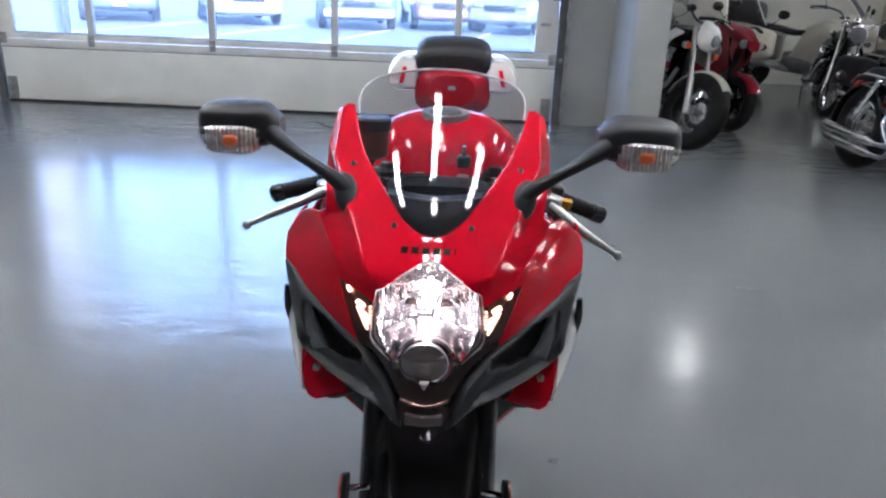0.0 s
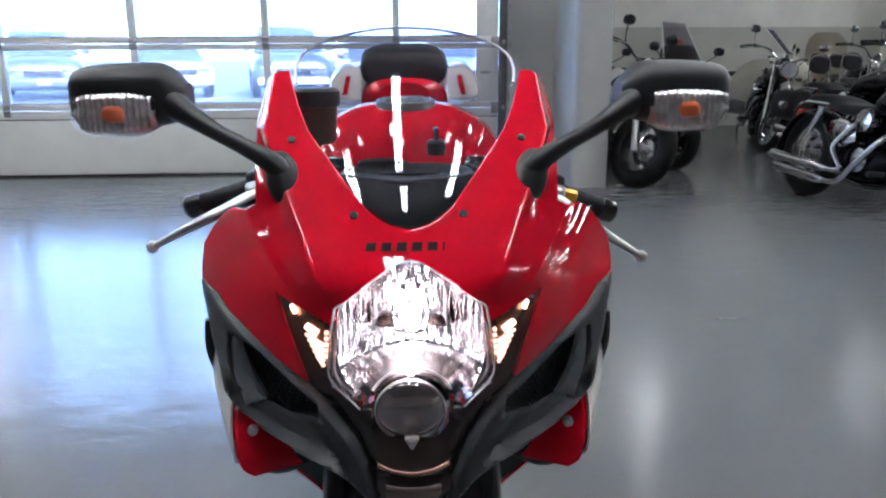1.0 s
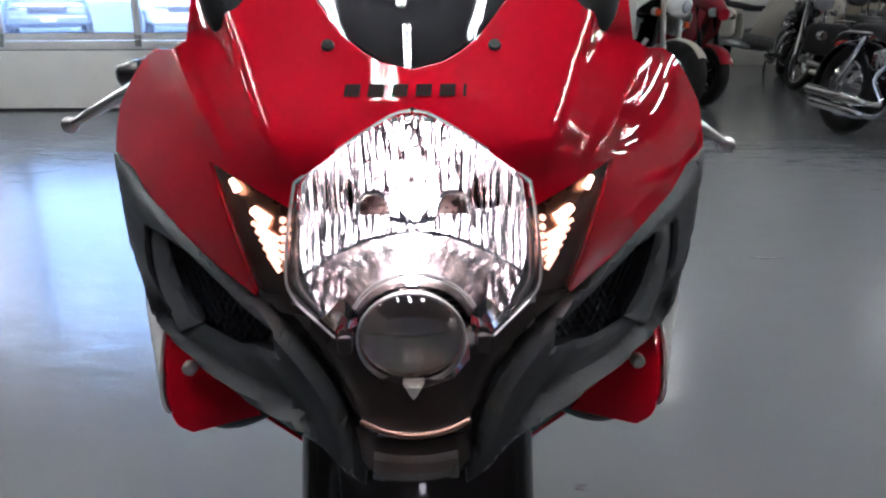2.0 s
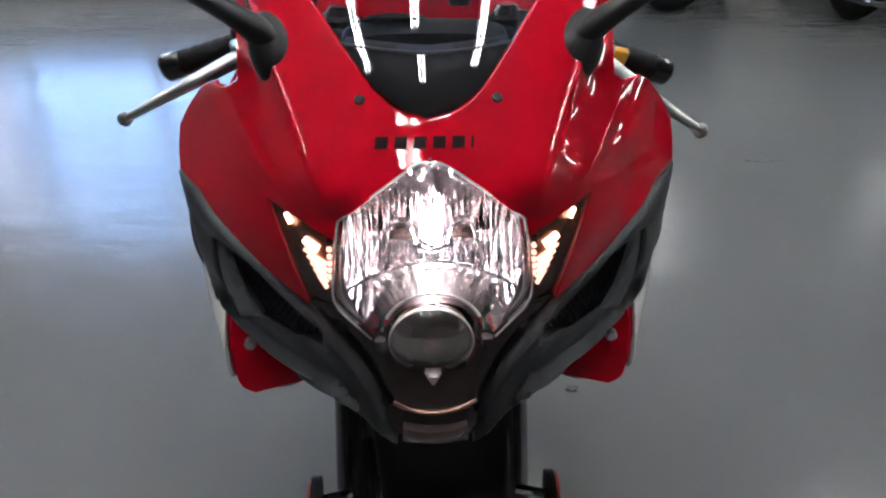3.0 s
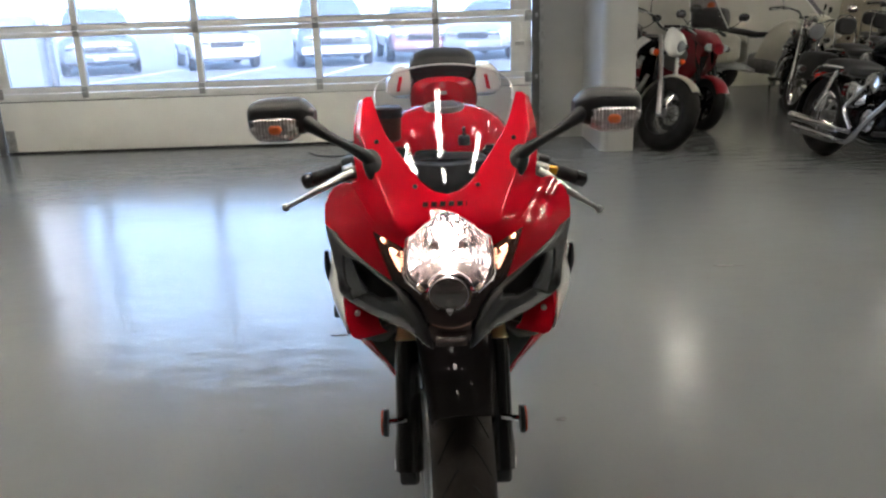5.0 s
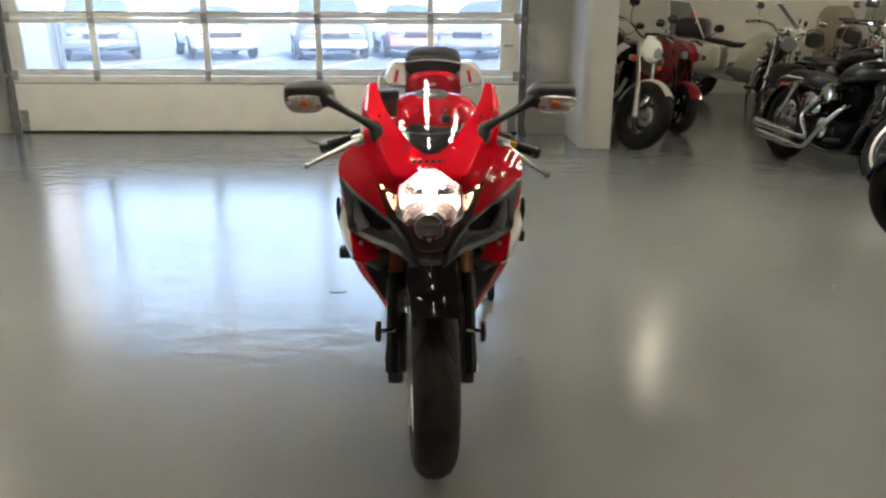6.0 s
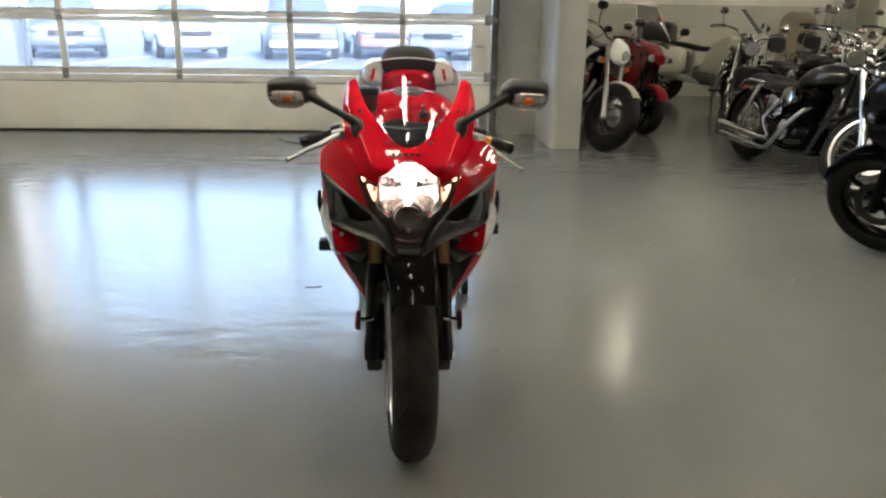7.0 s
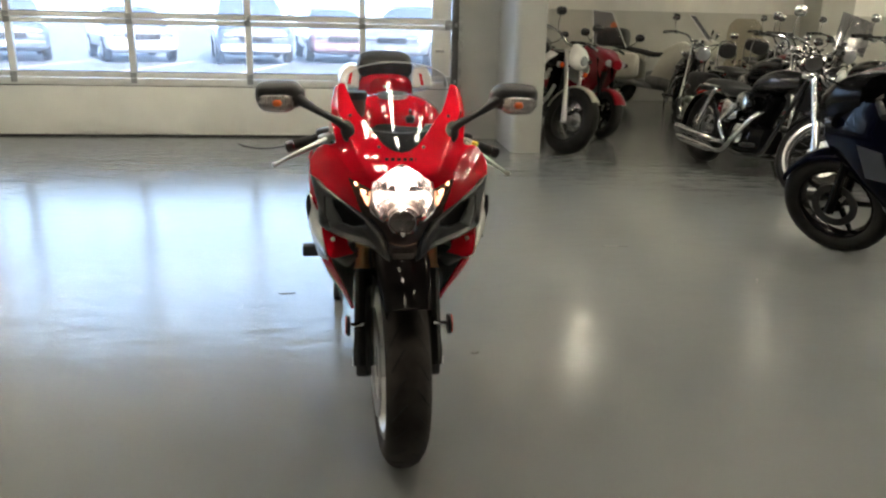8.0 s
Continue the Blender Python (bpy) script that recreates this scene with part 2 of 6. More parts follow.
def spline(pts, n, closed=False):
    """Smooth curve of n points through the given ones."""
    P = np.array(pts, float)
    k = len(P)
    out = []
    span = k if closed else k - 1
    for i in range(n):
        u = i * span / (n if closed else n - 1)
        j = min(int(u), span - 1)
        t = u - j
        g = (lambda q: P[q % k]) if closed else (lambda q: P[min(max(q, 0), k - 1)])
        a, b, c, d = g(j - 1), g(j), g(j + 1), g(j + 2)
        out.append(0.5 * (2 * b + (c - a) * t + (2 * a - 5 * b + 4 * c - d) * t * t + (3 * b - a - 3 * c + d) * t ** 3))
    return np.array(out)


def tube(pts, rad, seg=10, n=0, cap=True, flat=1.0, bm=None):
    """Round bar along a curve; rad is one radius or one for each given point; flat squashes it upright."""
    pts = [Vector(tuple(map(float, p))) for p in pts]
    rad = [float(r) for r in rad] if hasattr(rad, "__len__") else [float(rad)] * len(pts)
    if n:
        rows = spline([(*p, r) for p, r in zip(pts, rad)], n)
        pts, rad = [Vector(tuple(map(float, r[:3]))) for r in rows], [max(float(r[3]), 1e-4) for r in rows]
    bm = bm or bmesh.new()
    rings, side = [], None
    for i, p in enumerate(pts):
        d = (pts[min(i + 1, len(pts) - 1)] - pts[max(i - 1, 0)]).normalized()
        if side is None:
            side = d.cross(Vector((0, 0, 1)) if abs(d.z) < 0.9 else Vector((0, 1, 0))).normalized()
        side = (side - d * side.dot(d)).normalized()
        up = side.cross(d)
        rings.append([bm.verts.new(p + rad[i] * (math.cos(a) * side + flat * math.sin(a) * up)) for a in (2 * math.pi * k / seg for k in range(seg))])
    for a, b in zip(rings, rings[1:]):
        for k in range(seg):
            bm.faces.new((a[k], a[(k + 1) % seg], b[(k + 1) % seg], b[k]))
    if cap:
        bm.faces.new(rings[0][::-1])
        bm.faces.new(rings[-1])
    return bm


def lathe(profile, seg=32, axis='x', m=None, bm=None, closed=False):
    """Turns (along, radius) pairs about an axis; closed joins the last pair to the first."""
    bm = bm or bmesh.new()
    rings = []
    for h, r in profile:
        ring = []
        for k in range(seg):
            a = 2 * math.pi * k / seg
            c, s = r * math.cos(a), r * math.sin(a)
            co = {'x': (h, c, s), 'y': (c, h, s), 'z': (c, s, h)}[axis]
            ring.append(bm.verts.new(m @ Vector(co) if m else co))
        rings.append(ring)
    pairs = list(zip(rings, rings[1:])) + ([(rings[-1], rings[0])] if closed else [])
    for a, b in pairs:
        for k in range(seg):
            bm.faces.new((a[k], a[(k + 1) % seg], b[(k + 1) % seg], b[k]))
    if not closed:
        for ring in (rings[0], rings[-1]):
            bm.faces.new(ring)
    return bm


def loft(sections, nu, nv, closed=False, cap=False, bm=None):
    """Smooth skin through curves of 3D points; closed makes each section a ring."""
    rows = [spline(s, nv, closed) for s in sections]
    cols = np.array([spline([r[j] for r in rows], nu) for j in range(nv)])
    bm = bm or bmesh.new()
    V = [[bm.verts.new(cols[j][i]) for j in range(nv)] for i in range(nu)]
    for i in range(nu - 1):
        for j in range(nv if closed else nv - 1):
            bm.faces.new((V[i][j], V[i][(j + 1) % nv], V[i + 1][(j + 1) % nv], V[i + 1][j]))
    if cap and closed:
        bm.faces.new(V[0])
        bm.faces.new(V[-1])
    return bm


def ring(cx, y, cz, w, h, p=2.6, n=20, zlow=None):
    """Squarish oval across the way of travel, w and h half sizes."""
    out = []
    for k in range(n):
        a = 2 * math.pi * k / n
        c, s = math.cos(a), math.sin(a)
        hh = h if s > 0 or zlow is None else zlow
        out.append((cx + w * math.copysign(abs(c) ** (2 / p), c), y, cz + hh * math.copysign(abs(s) ** (2 / p), s)))
    return out


def thick(bm, d):
    """Gives a skin a thickness d (inwards)."""
    bmesh.ops.recalc_face_normals(bm, faces=bm.faces)
    bmesh.ops.solidify(bm, geom=bm.faces[:], thickness=d)
    return bm


def plate_of(points):
    """Smooth surface y(x, z) over the bike's front, symmetric about x = 0, through (x, z, y) control points."""
    P = np.array(list(points) + [(-x, z, y) for x, z, y in points if x > 0], float)
    n = len(P)

    def u(r2):
        return np.where(r2 > 0, r2 * np.log(np.maximum(r2, 1e-12)), 0)
    K = u(((P[:, None, :2] - P[None, :, :2]) ** 2).sum(-1)) + 1e-3 * np.eye(n)
    Q = np.c_[np.ones(n), P[:, :2]]
    w = np.linalg.solve(np.block([[K, Q], [Q.T, np.zeros((3, 3))]]), np.r_[P[:, 2], 0, 0, 0])
    return lambda x, z: float(u((P[:, 0] - x) ** 2 + (P[:, 1] - z) ** 2) @ w[:n] + w[n] + w[n + 1] * x + w[n + 2] * z)


def inside(p, poly):
    x, z = p
    hit = False
    for (x0, z0), (x1, z1) in zip(poly, poly[1:] + poly[:1]):
        if (z0 > z) != (z1 > z) and x < (x1 - x0) * (z - z0) / (z1 - z0) + x0:
            hit = not hit
    return hit


def edge_dist(p, poly):
    P = np.array(poly)
    Q = np.roll(P, -1, 0)
    d = Q - P
    t = np.clip(((np.array(p) - P) * d).sum(1) / np.maximum((d * d).sum(1), 1e-12), 0, 1)
    return float(np.sqrt(((P + t[:, None] * d - np.array(p)) ** 2).sum(1).min()))


def panel(outline, y_of, depth=0.006, lift=0.0, step=0.012, roll=0.005, holes=(), push=None, bm=None, creases=()):
    """Moulded panel: an outline in the front plane laid on the surface y_of, with rolled edges and a returned rim."""
    from mathutils import geometry
    loops = [list(map(tuple, outline))] + [list(map(tuple, h)) for h in holes]
    co, edges = [], []
    for lp in loops:
        fine = []
        for a, b in zip(lp, lp[1:] + lp[:1]):
            k = max(1, int(math.dist(a, b) / (step * 0.7)))
            fine += [(a[0] + (b[0] - a[0]) * i / k, a[1] + (b[1] - a[1]) * i / k) for i in range(k)]
        s = len(co)
        co += fine
        edges += [(s + i, s + (i + 1) % len(fine)) for i in range(len(fine))]
    for line in creases:
        fine = []
        for a, b in zip(line, line[1:]):
            k = max(1, int(math.dist(a, b) / (step * 0.5)))
            fine += [(a[0] + (b[0] - a[0]) * i / k, a[1] + (b[1] - a[1]) * i / k) for i in range(k)]
        s = len(co)
        co += fine + [line[-1]]
        edges += [(s + i, s + i + 1) for i in range(len(fine))]
    crease_points = [c for line in creases for a, b in zip(line, line[1:]) for c in [(a[0] + (b[0] - a[0]) * i / 8, a[1] + (b[1] - a[1]) * i / 8) for i in range(9)]]
    P = np.array(loops[0])
    for z in np.arange(P[:, 1].min(), P[:, 1].max(), step):
        for i, x in enumerate(np.arange(P[:, 0].min(), P[:, 0].max(), step)):
            q = (x + 0.13 * step * math.sin(z * 400), z)
            if inside(q, loops[0]) and not any(inside(q, h) for h in loops[1:]) and min(edge_dist(q, lp) for lp in loops) > step * 0.35 and all(math.dist(q, c) > step * 0.45 for c in crease_points):
                co.append(q)
    vs, _, fs, *_ = geometry.delaunay_2d_cdt([Vector(c) for c in co], edges, [], 0, 1e-6)
    bm = bm or bmesh.new()
    front = []
    for v in vs:
        d = min(edge_dist((v.x, v.y), lp) for lp in loops)
        r = roll - math.sqrt(max(roll * roll - max(roll - d, 0) ** 2, 0)) if roll else 0
        y = y_of(v.x, v.y) + lift + r + (push(v.x, v.y, d) if push else 0)
        front.append(bm.verts.new((v.x, y, v.y)))
    faces = []
    for f in fs:
        c = sum((vs[i] for i in f), Vector((0, 0))) / len(f)
        if inside((c.x, c.y), loops[0]) and not any(inside((c.x, c.y), h) for h in loops[1:]):
            faces.append(bm.faces.new([front[i] for i in f]))
    bmesh.ops.delete(bm, geom=[v for v in front if not v.link_faces], context='VERTS')
    if depth:
        open_edges = [e for e in bm.edges if len(e.link_faces) == 1]
        ext = bmesh.ops.extrude_edge_only(bm, edges=open_edges)
        for v in ext["geom"]:
            if isinstance(v, bmesh.types.BMVert):
                v.co.y += depth
    return bm


def mirrored(bm):
    """The same mesh on the other side of the mid plane."""
    other = bm.copy()
    for v in other.verts:
        v.co.x = -v.co.x
    bmesh.ops.reverse_faces(other, faces=other.faces)
    return other


def both(name, bm, material, parent, label=""):
    """A part on the bike's one side and its mirror image on the other."""
    a = part(name, mirrored(bm), material, parent, label)
    return a, part(name, bm, material, parent, label)


# ---- the hall: floor, walls, ceiling ----
def structure(name, bm, material, label, category=""):
    return tagged(finish(name, bm, material, sharp=30), label, category or name.split("_")[0], kind="structure")


DOOR_Y, BACK_Y, H = 6.14, 10.4, 3.7
structure("floor", box(-5.5, 16.6, -6.3, DOOR_Y + 0.1, -0.2, 0.0, bm=box(1.4, 16.6, DOOR_Y + 0.1, BACK_Y + 0.3, -0.2, 0.0)), FLOOR, "grey glossy epoxy-painted concrete floor with faint scuffs")
structure("ceiling", box(-5.5, 16.6, -6.3, DOOR_Y + 0.3, H, H + 0.2, bm=box(1.4, 16.6, DOOR_Y + 0.3, BACK_Y + 0.3, H, H + 0.2)), CEILING, "dark painted steel deck ceiling")
structure("wall_west", box(-5.5, -5.2, -6.0, DOOR_Y, 0, H), WALL_PLAIN, "plain mid-grey painted wall")
structure("wall_south", box(-5.5, 16.6, -6.3, -6.0, 0, H), WALL_PLAIN, "plain mid-grey painted wall")
structure("wall_east", box(16.3, 16.6, -6.0, BACK_Y, 0, H), WALL, "two-tone painted wall, grey below and off-white above")
structure("wall_north", box(1.66, 16.6, BACK_Y, BACK_Y + 0.3, 0, H), WALL, "two-tone painted back wall, grey dado and off-white above")
bm = box(-5.5, -4.47, DOOR_Y, DOOR_Y + 0.28, 0, H)
box(-4.47, 0.93, DOOR_Y, DOOR_Y + 0.28, 2.9, H, bm=bm)
box(0.93, 1.42, DOOR_Y, DOOR_Y + 0.28, 0, H, bm=bm)
structure("wall_front", bm, WALL_DOOR, "grey painted wall around the wide garage door")
# pier with a rounded corner, running back as the side wall of the deeper bay
bm = bmesh.new()
pier = [(1.37, DOOR_Y)] + [(1.45 - 0.08 * math.cos(a), 5.33 - 0.08 * math.sin(a)) for a in (math.pi / 2 * k / 8 for k in range(9))]
pier += [(1.655, 5.25), (1.66, 5.255), (1.66, BACK_Y), (1.42, BACK_Y), (1.42, DOOR_Y)]
low = [bm.verts.new((x, y, 0)) for x, y in pier]
top = [bm.verts.new((x, y, H)) for x, y in pier]
for k in range(len(pier)):
    j = (k + 1) % len(pier)
    bm.faces.new((low[k], low[j], top[j], top[k]))
structure("wall_pier", bm, WALL_DOOR, "grey painted pier with a rounded corner beside the garage door", "pier")
structure("column", box(7.0, 7.55, 9.55, 10.1, 0, H, 0.02), mat("grey_column_paint", (0.50, 0.495, 0.44), 0.45, var=0.08, scale=2), "square grey painted column in front of the back wall")
bm = box(-4.46, -4.401, DOOR_Y - 0.012, DOOR_Y + 0.03, 0, 2.9)
box(0.867, 0.955, DOOR_Y - 0.012, DOOR_Y + 0.03, 0, 2.9, bm=bm)
structure("trim", bm, mat("weathered_grey_rubber", (0.13, 0.13, 0.125), 0.6, var=0.2), "grey weather strip at the sides of the garage door")


# ---- sectional garage door ----
def garage_door():
    d = thing("garage_door", "closed white sectional garage door with glazed rows between solid panels", "garage door")
    x0, x1, y = -4.40, 0.865, DOOR_Y + 0.03
    mull = [-3.52 + 1.155 * k for k in range(4)]
    sec = 0.577
    part("bottom_panel", box(x0, x1, y, y + 0.045, 0.022, 0.512, 0.004), DOOR_WHITE, d, "solid white insulated bottom panel")
    part("bottom_seal", box(x0, x1, y + 0.005, y + 0.04, 0.0, 0.022, 0.003), SEAL, d, "black rubber bottom seal")
    part("joint_rail", box(x0, x1, y - 0.010, y + 0.05, 0.520, 0.592, 0.005), DOOR_FRAME, d)
    part("joint_seal", box(x0, x1, y + 0.006, y + 0.04, 0.510, 0.522), SEAL, d)
    glass_x = [x0 + 0.145] + [v for m in mull for v in (m - 0.032, m + 0.032)] + [x1 - 0.20]
    part("top_panel", box(x0, x1, y, y + 0.045, 0.600 + 3 * sec, 2.9, 0.004), DOOR_WHITE, d, "solid white top panel")
    for s in range(3):
        z0 = 0.598 + sec * s
        low_rail = part("rail", box(x0, x1, y, y + 0.05, z0, z0 + 0.055, 0.005), DOOR_FRAME, d)
        part("rail", box(x0, x1, y, y + 0.05, z0 + sec - 0.055, z0 + sec - 0.005, 0.005), DOOR_FRAME, d)
        for a, b in ((x0, glass_x[0]), (glass_x[-1], x1)):
            part("stile", box(a, b, y + 0.001, y + 0.049, z0 + 0.055, z0 + sec - 0.055, 0.004), DOOR_FRAME, d)
        for m in mull:
            part("mullion", box(m - 0.032, m + 0.032, y - 0.008, y + 0.048, z0 + 0.055, z0 + sec - 0.055, 0.006), DOOR_FRAME, d)
            h = box(m - 0.030, m + 0.030, y - 0.020, y - 0.002, z0 - 0.055, z0 + 0.05, 0.004)
            tube([(m - 0.03, y - 0.022, z0 - 0.002), (m + 0.03, y - 0.022, z0 - 0.002)], 0.009, 8, bm=h)
            part("hinge", h, GALV, d, "galvanised steel hinge")
        for k in range(5):
            g = part("pane", box(glass_x[2 * k] + 0.002, glass_x[2 * k + 1] - 0.002, y + 0.022, y + 0.027, z0 + 0.057, z0 + sec - 0.057), WINDOW_GLASS, d, "clear window pane")
            g.visible_shadow = False
            fr = box(glass_x[2 * k], glass_x[2 * k + 1], y + 0.010, y + 0.020, z0 + 0.055, z0 + 0.062)
            part("glazing_bead", fr, SEAL, d)
        for x, s2 in ((x0 + 0.03, 1), (x1 - 0.03, -1)):
            rb = box(x - 0.035, x + 0.035, y - 0.02, y - 0.002, z0 - 0.05, z0 + 0.05, 0.004)
            tube([(x, y - 0.028, z0), (x - s2 * 0.09, y - 0.028, z0)], 0.008, 8, bm=rb)
            lathe([(-0.012, 0.024), (0.012, 0.024)], 14, 'x', Matrix.Translation((x - s2 * 0.075, y - 0.028, z0)), bm=rb)
            part("roller_bracket", rb, GALV, d, "galvanised roller bracket")
    for x, s2 in ((x0 + 0.06, 1), (x1 - 0.06, -1)):
        c = box(x - 0.045, x + 0.045, y - 0.02, y - 0.002, 0.03, 0.24, 0.005)
        tube([(x - s2 * 0.03, y - 0.03, 0.05), (x - s2 * 0.02, y - 0.03, 0.20)], 0.012, 8, bm=c)
        part("corner_bracket", c, GALV, d, "galvanised bottom corner bracket with cable")
    part("handle", box(x1 - 0.16, x1 - 0.07, y - 0.03, y - 0.004, 0.90, 0.93, 0.006), GALV, d, "steel slide bolt")
    return d


garage_door()
for s, x in ((1, -4.475), (-1, 0.962)):
    t = thing("door_track", "galvanised vertical roller track fixed beside the garage door", "door track", "garage door tracks")
    bm = box(x - 0.006, x + 0.006, DOOR_Y - 0.075, DOOR_Y - 0.004, 0.04, 2.85)
    box(x - 0.006, x + 0.030 * s, DOOR_Y - 0.075, DOOR_Y - 0.069, 0.04, 2.85, bm=bm)
    part("rail", bm, GALV, t)
    for z in (0.25, 0.95, 1.65, 2.35):
        part("bracket", box(x - 0.028, x + 0.028, DOOR_Y - 0.045, DOOR_Y - 0.006, z, z + 0.07, 0.004), GALV, t)


# ---- ceiling lamps ----
def strip_light(x, y, length=2.4, pair=True):
    t = thing("strip_light", "white suspended fluorescent strip light, switched on, out of view", "ceiling light", "ceiling strip lights", Matrix.Translation((x, y, 3.3)))
    part("housing", box(-0.07, 0.07, -length / 2, length / 2, 0.03, 0.10, 0.01), DOOR_WHITE, t)
    for s in (-1, 1):
        if pair or s > 0:
            off = 0.042 * s if pair else 0.0
            part("tube", tube([(off, -length / 2 + 0.03, 0.0), (off, length / 2 - 0.03, 0.0)], 0.011, 10), TUBE, t, "lit fluorescent tube")
        part("end_cap", box(-0.06, 0.06, s * length / 2 - 0.02, s * length / 2 + 0.02, -0.025, 0.03, 0.004), DOOR_WHITE, t)
        part("hanger", tube([(0, s * length * 0.35, 0.10), (0, s * length * 0.35, 0.4)], 0.004, 6), GALV, t)
    return t


# the ones from y = 1.8 up are unseen fill, added to brighten
for lx, ly, ln in ((-0.14, 0.60, 1.2), (-0.08, -0.70, 0.7), (1.8, 2.2, 1.6), (-2.0, 2.2, 1.6), (-1.05, -0.05, 1.2), (0.88, 0.0, 1.2), (-3.2, 1.8, 2.4), (-4.6, 3.6, 2.4), (6.4, 3.0, 2.4), (2.9, 2.0, 2.2), (9.4, -0.8, 1.2), (9.4, 1.6, 1.2), (11.6, -0.8, 1.2), (11.6, 1.6, 1.2), (13.8, 0.4, 1.2)):
    strip_light(lx, ly, ln)
strip_light(3.03, 7.75, 0.6)
strip_light(6.3, 8.6, 0.5, False)
# three more unseen fill lights, added to brighten the bay from the right
for lx, ly in ((8.0, 6.2), (9.2, 8.4), (9.2, 4.6)):
    strip_light(lx, ly, 2.4)


# ---- outside: lot, building wing, parked cars ----
structure("ground", box(-400, 400, DOOR_Y + 0.28, 700, -0.5, -0.04), ASPHALT, "sunlit asphalt car park reaching to the horizon")
wing = thing("building_wing", "white stuccoed neighbouring building wing with a grey downpipe", "building")
part("wall", box(-14.0, -5.55, 9.35, 9.75, -0.05, 5.5, 0.02), STUCCO, wing)
part("roof", box(-14.1, -5.45, 9.25, 9.85, 5.5, 5.7, 0.02), DULL_ALLOY, wing)
part("downpipe", tube([(-5.48, 9.55, 0.3), (-5.48, 9.55, 5.4)], 0.05, 10), GALV, wing)
part("plinth", box(-5.54, -5.22, 9.3, 9.7, -0.05, 0.32, 0.02), mat("red_brick_plinth", (0.35, 0.17, 0.13), 0.8, var=0.25, scale=18), wing)
bm = bmesh.new()
for k in range(12):
    xs = -16.0 + 2.6 * k
    q = [(xs, 14.6), (xs + 0.1, 14.6), (xs + 1.1, 20.0), (xs + 1.0, 20.0)]
    f = [bm.verts.new((a, b, -0.036)) for a, b in q]
    bm.faces.new(f)
tagged(finish("parking_line", bm, LINE_PAINT), "white painted parking bay lines on asphalt", "road marking", kind="structure")


def parked_car(x, y, turn, paint, label, high=1.45, wide=0.9, pickup=False):
    """A car seen across the lot, nose towards -y before turning."""
    c = thing("parked_car", label, "car", "parked cars", pose(x, y, -0.04, 0, 0, turn))
    L = 2.3
    hood = high * 0.62
    body = [ring(0, -L, 0.55, wide * 0.86, 0.20, 4, 20), ring(0, -L + 0.25, 0.58, wide, hood - 0.62, 4, 20, 0.34),
            ring(0, -L + 1.2, 0.6, wide, hood - 0.56, 4, 20, 0.36), ring(0, 0.6, 0.6, wide, hood - 0.52, 4, 20, 0.36),
            ring(0, L - 0.4, 0.6, wide, hood - 0.52, 4, 20, 0.36), ring(0, L, 0.6, wide * 0.92, hood - 0.62, 4, 20, 0.2)]
    part("body", loft(body, 26, 40, True, True), paint, c)
    y1 = 0.9 if pickup else L - 0.35
    cab = [ring(0, -L + 1.15, hood + 0.02, wide * 0.92, 0.03, 4, 20), ring(0, -L + 1.9, hood + 0.2, wide * 0.84, high - hood - 0.22, 4, 20, 0.2),
           ring(0, y1 - 0.5, hood + 0.2, wide * 0.84, high - hood - 0.22, 4, 20, 0.2), ring(0, y1, hood + 0.02, wide * 0.9, 0.05, 4, 20)]
    g = part("cabin", loft(cab, 18, 32, True, True), CAR_GLASS, c, "tinted glass cabin")
    part("roof", loft([ring(0, -L + 1.95, high - 0.02, wide * 0.74, 0.03, 4, 16), ring(0, y1 - 0.45, high - 0.02, wide * 0.74, 0.03, 4, 16)], 6, 24, True, True), paint, c)
    for sx in (-1, 1):
        for wy in (-L + 0.85, L - 0.85):
            w = part("wheel", lathe([(-0.1, 0.2), (-0.1, 0.31), (-0.07, 0.34), (0.07, 0.34), (0.1, 0.31), (0.1, 0.2)], 24, 'x', Matrix.Translation((sx * (wide - 0.08), wy, 0.34))), TYRE, c)
            part("hubcap", lathe([(sx * 0.06, 0.21), (sx * 0.11, 0.2), (sx * 0.115, 0.03)], 20, 'x', Matrix.Translation((sx * (wide - 0.08), wy, 0.34))), ALLOY, w)
        part("headlamp", box(sx * wide * 0.62 - 0.2, sx * wide * 0.62 + 0.2, -L - 0.01, -L + 0.12, 0.62, 0.80, 0.04), CHROME, c, "clear headlamp")
        part("wing_mirror", box(sx * (wide + 0.1) - 0.1, sx * (wide + 0.1) + 0.1, -0.95, -0.83, hood + 0.05, hood + 0.2, 0.04), paint, c)
    part("bumper", box(-wide * 0.9, wide * 0.9, -L - 0.06, -L + 0.1, 0.34, 0.52, 0.04), CAR_WHITE if pickup else paint, c)
    part("grille", box(-0.42, 0.42, -L - 0.02, -L + 0.08, 0.58, 0.74, 0.02), BLACK_PLASTIC, c)
    part("number_plate", box(-0.15, 0.15, -L - 0.075, -L - 0.05, 0.40, 0.50), CAR_WHITE, c, "blank pale plate")
    return c


parked_car(-9.6, 20.5, 24, CAR_DARK, "dark blue estate car parked facing the building", 1.7, 0.95)
parked_car(-6.5, 21.0, 24, CAR_WHITE, "white saloon car parked facing the building", 1.45)
parked_car(-3.2, 21.0, 12, CAR_DARK, "dark pickup truck with a pale bumper parked outside", 1.8, 0.98, True)
parked_car(-0.9, 22.0, 10, CAR_MAROON, "faded maroon hatchback parked outside", 1.5)
parked_car(1.6, 21.5, -20, CAR_SILVER, "silver grey estate car parked outside", 1.6)
parked_car(-13.0, 21.5, 24, CAR_SILVER, "silver grey saloon parked beyond the building wing", 1.5)



# hazy white sky over the far end of the lot
HAZE = glow_mat("hazy_sky", (0.52, 0.74, 1.0), 0.20)
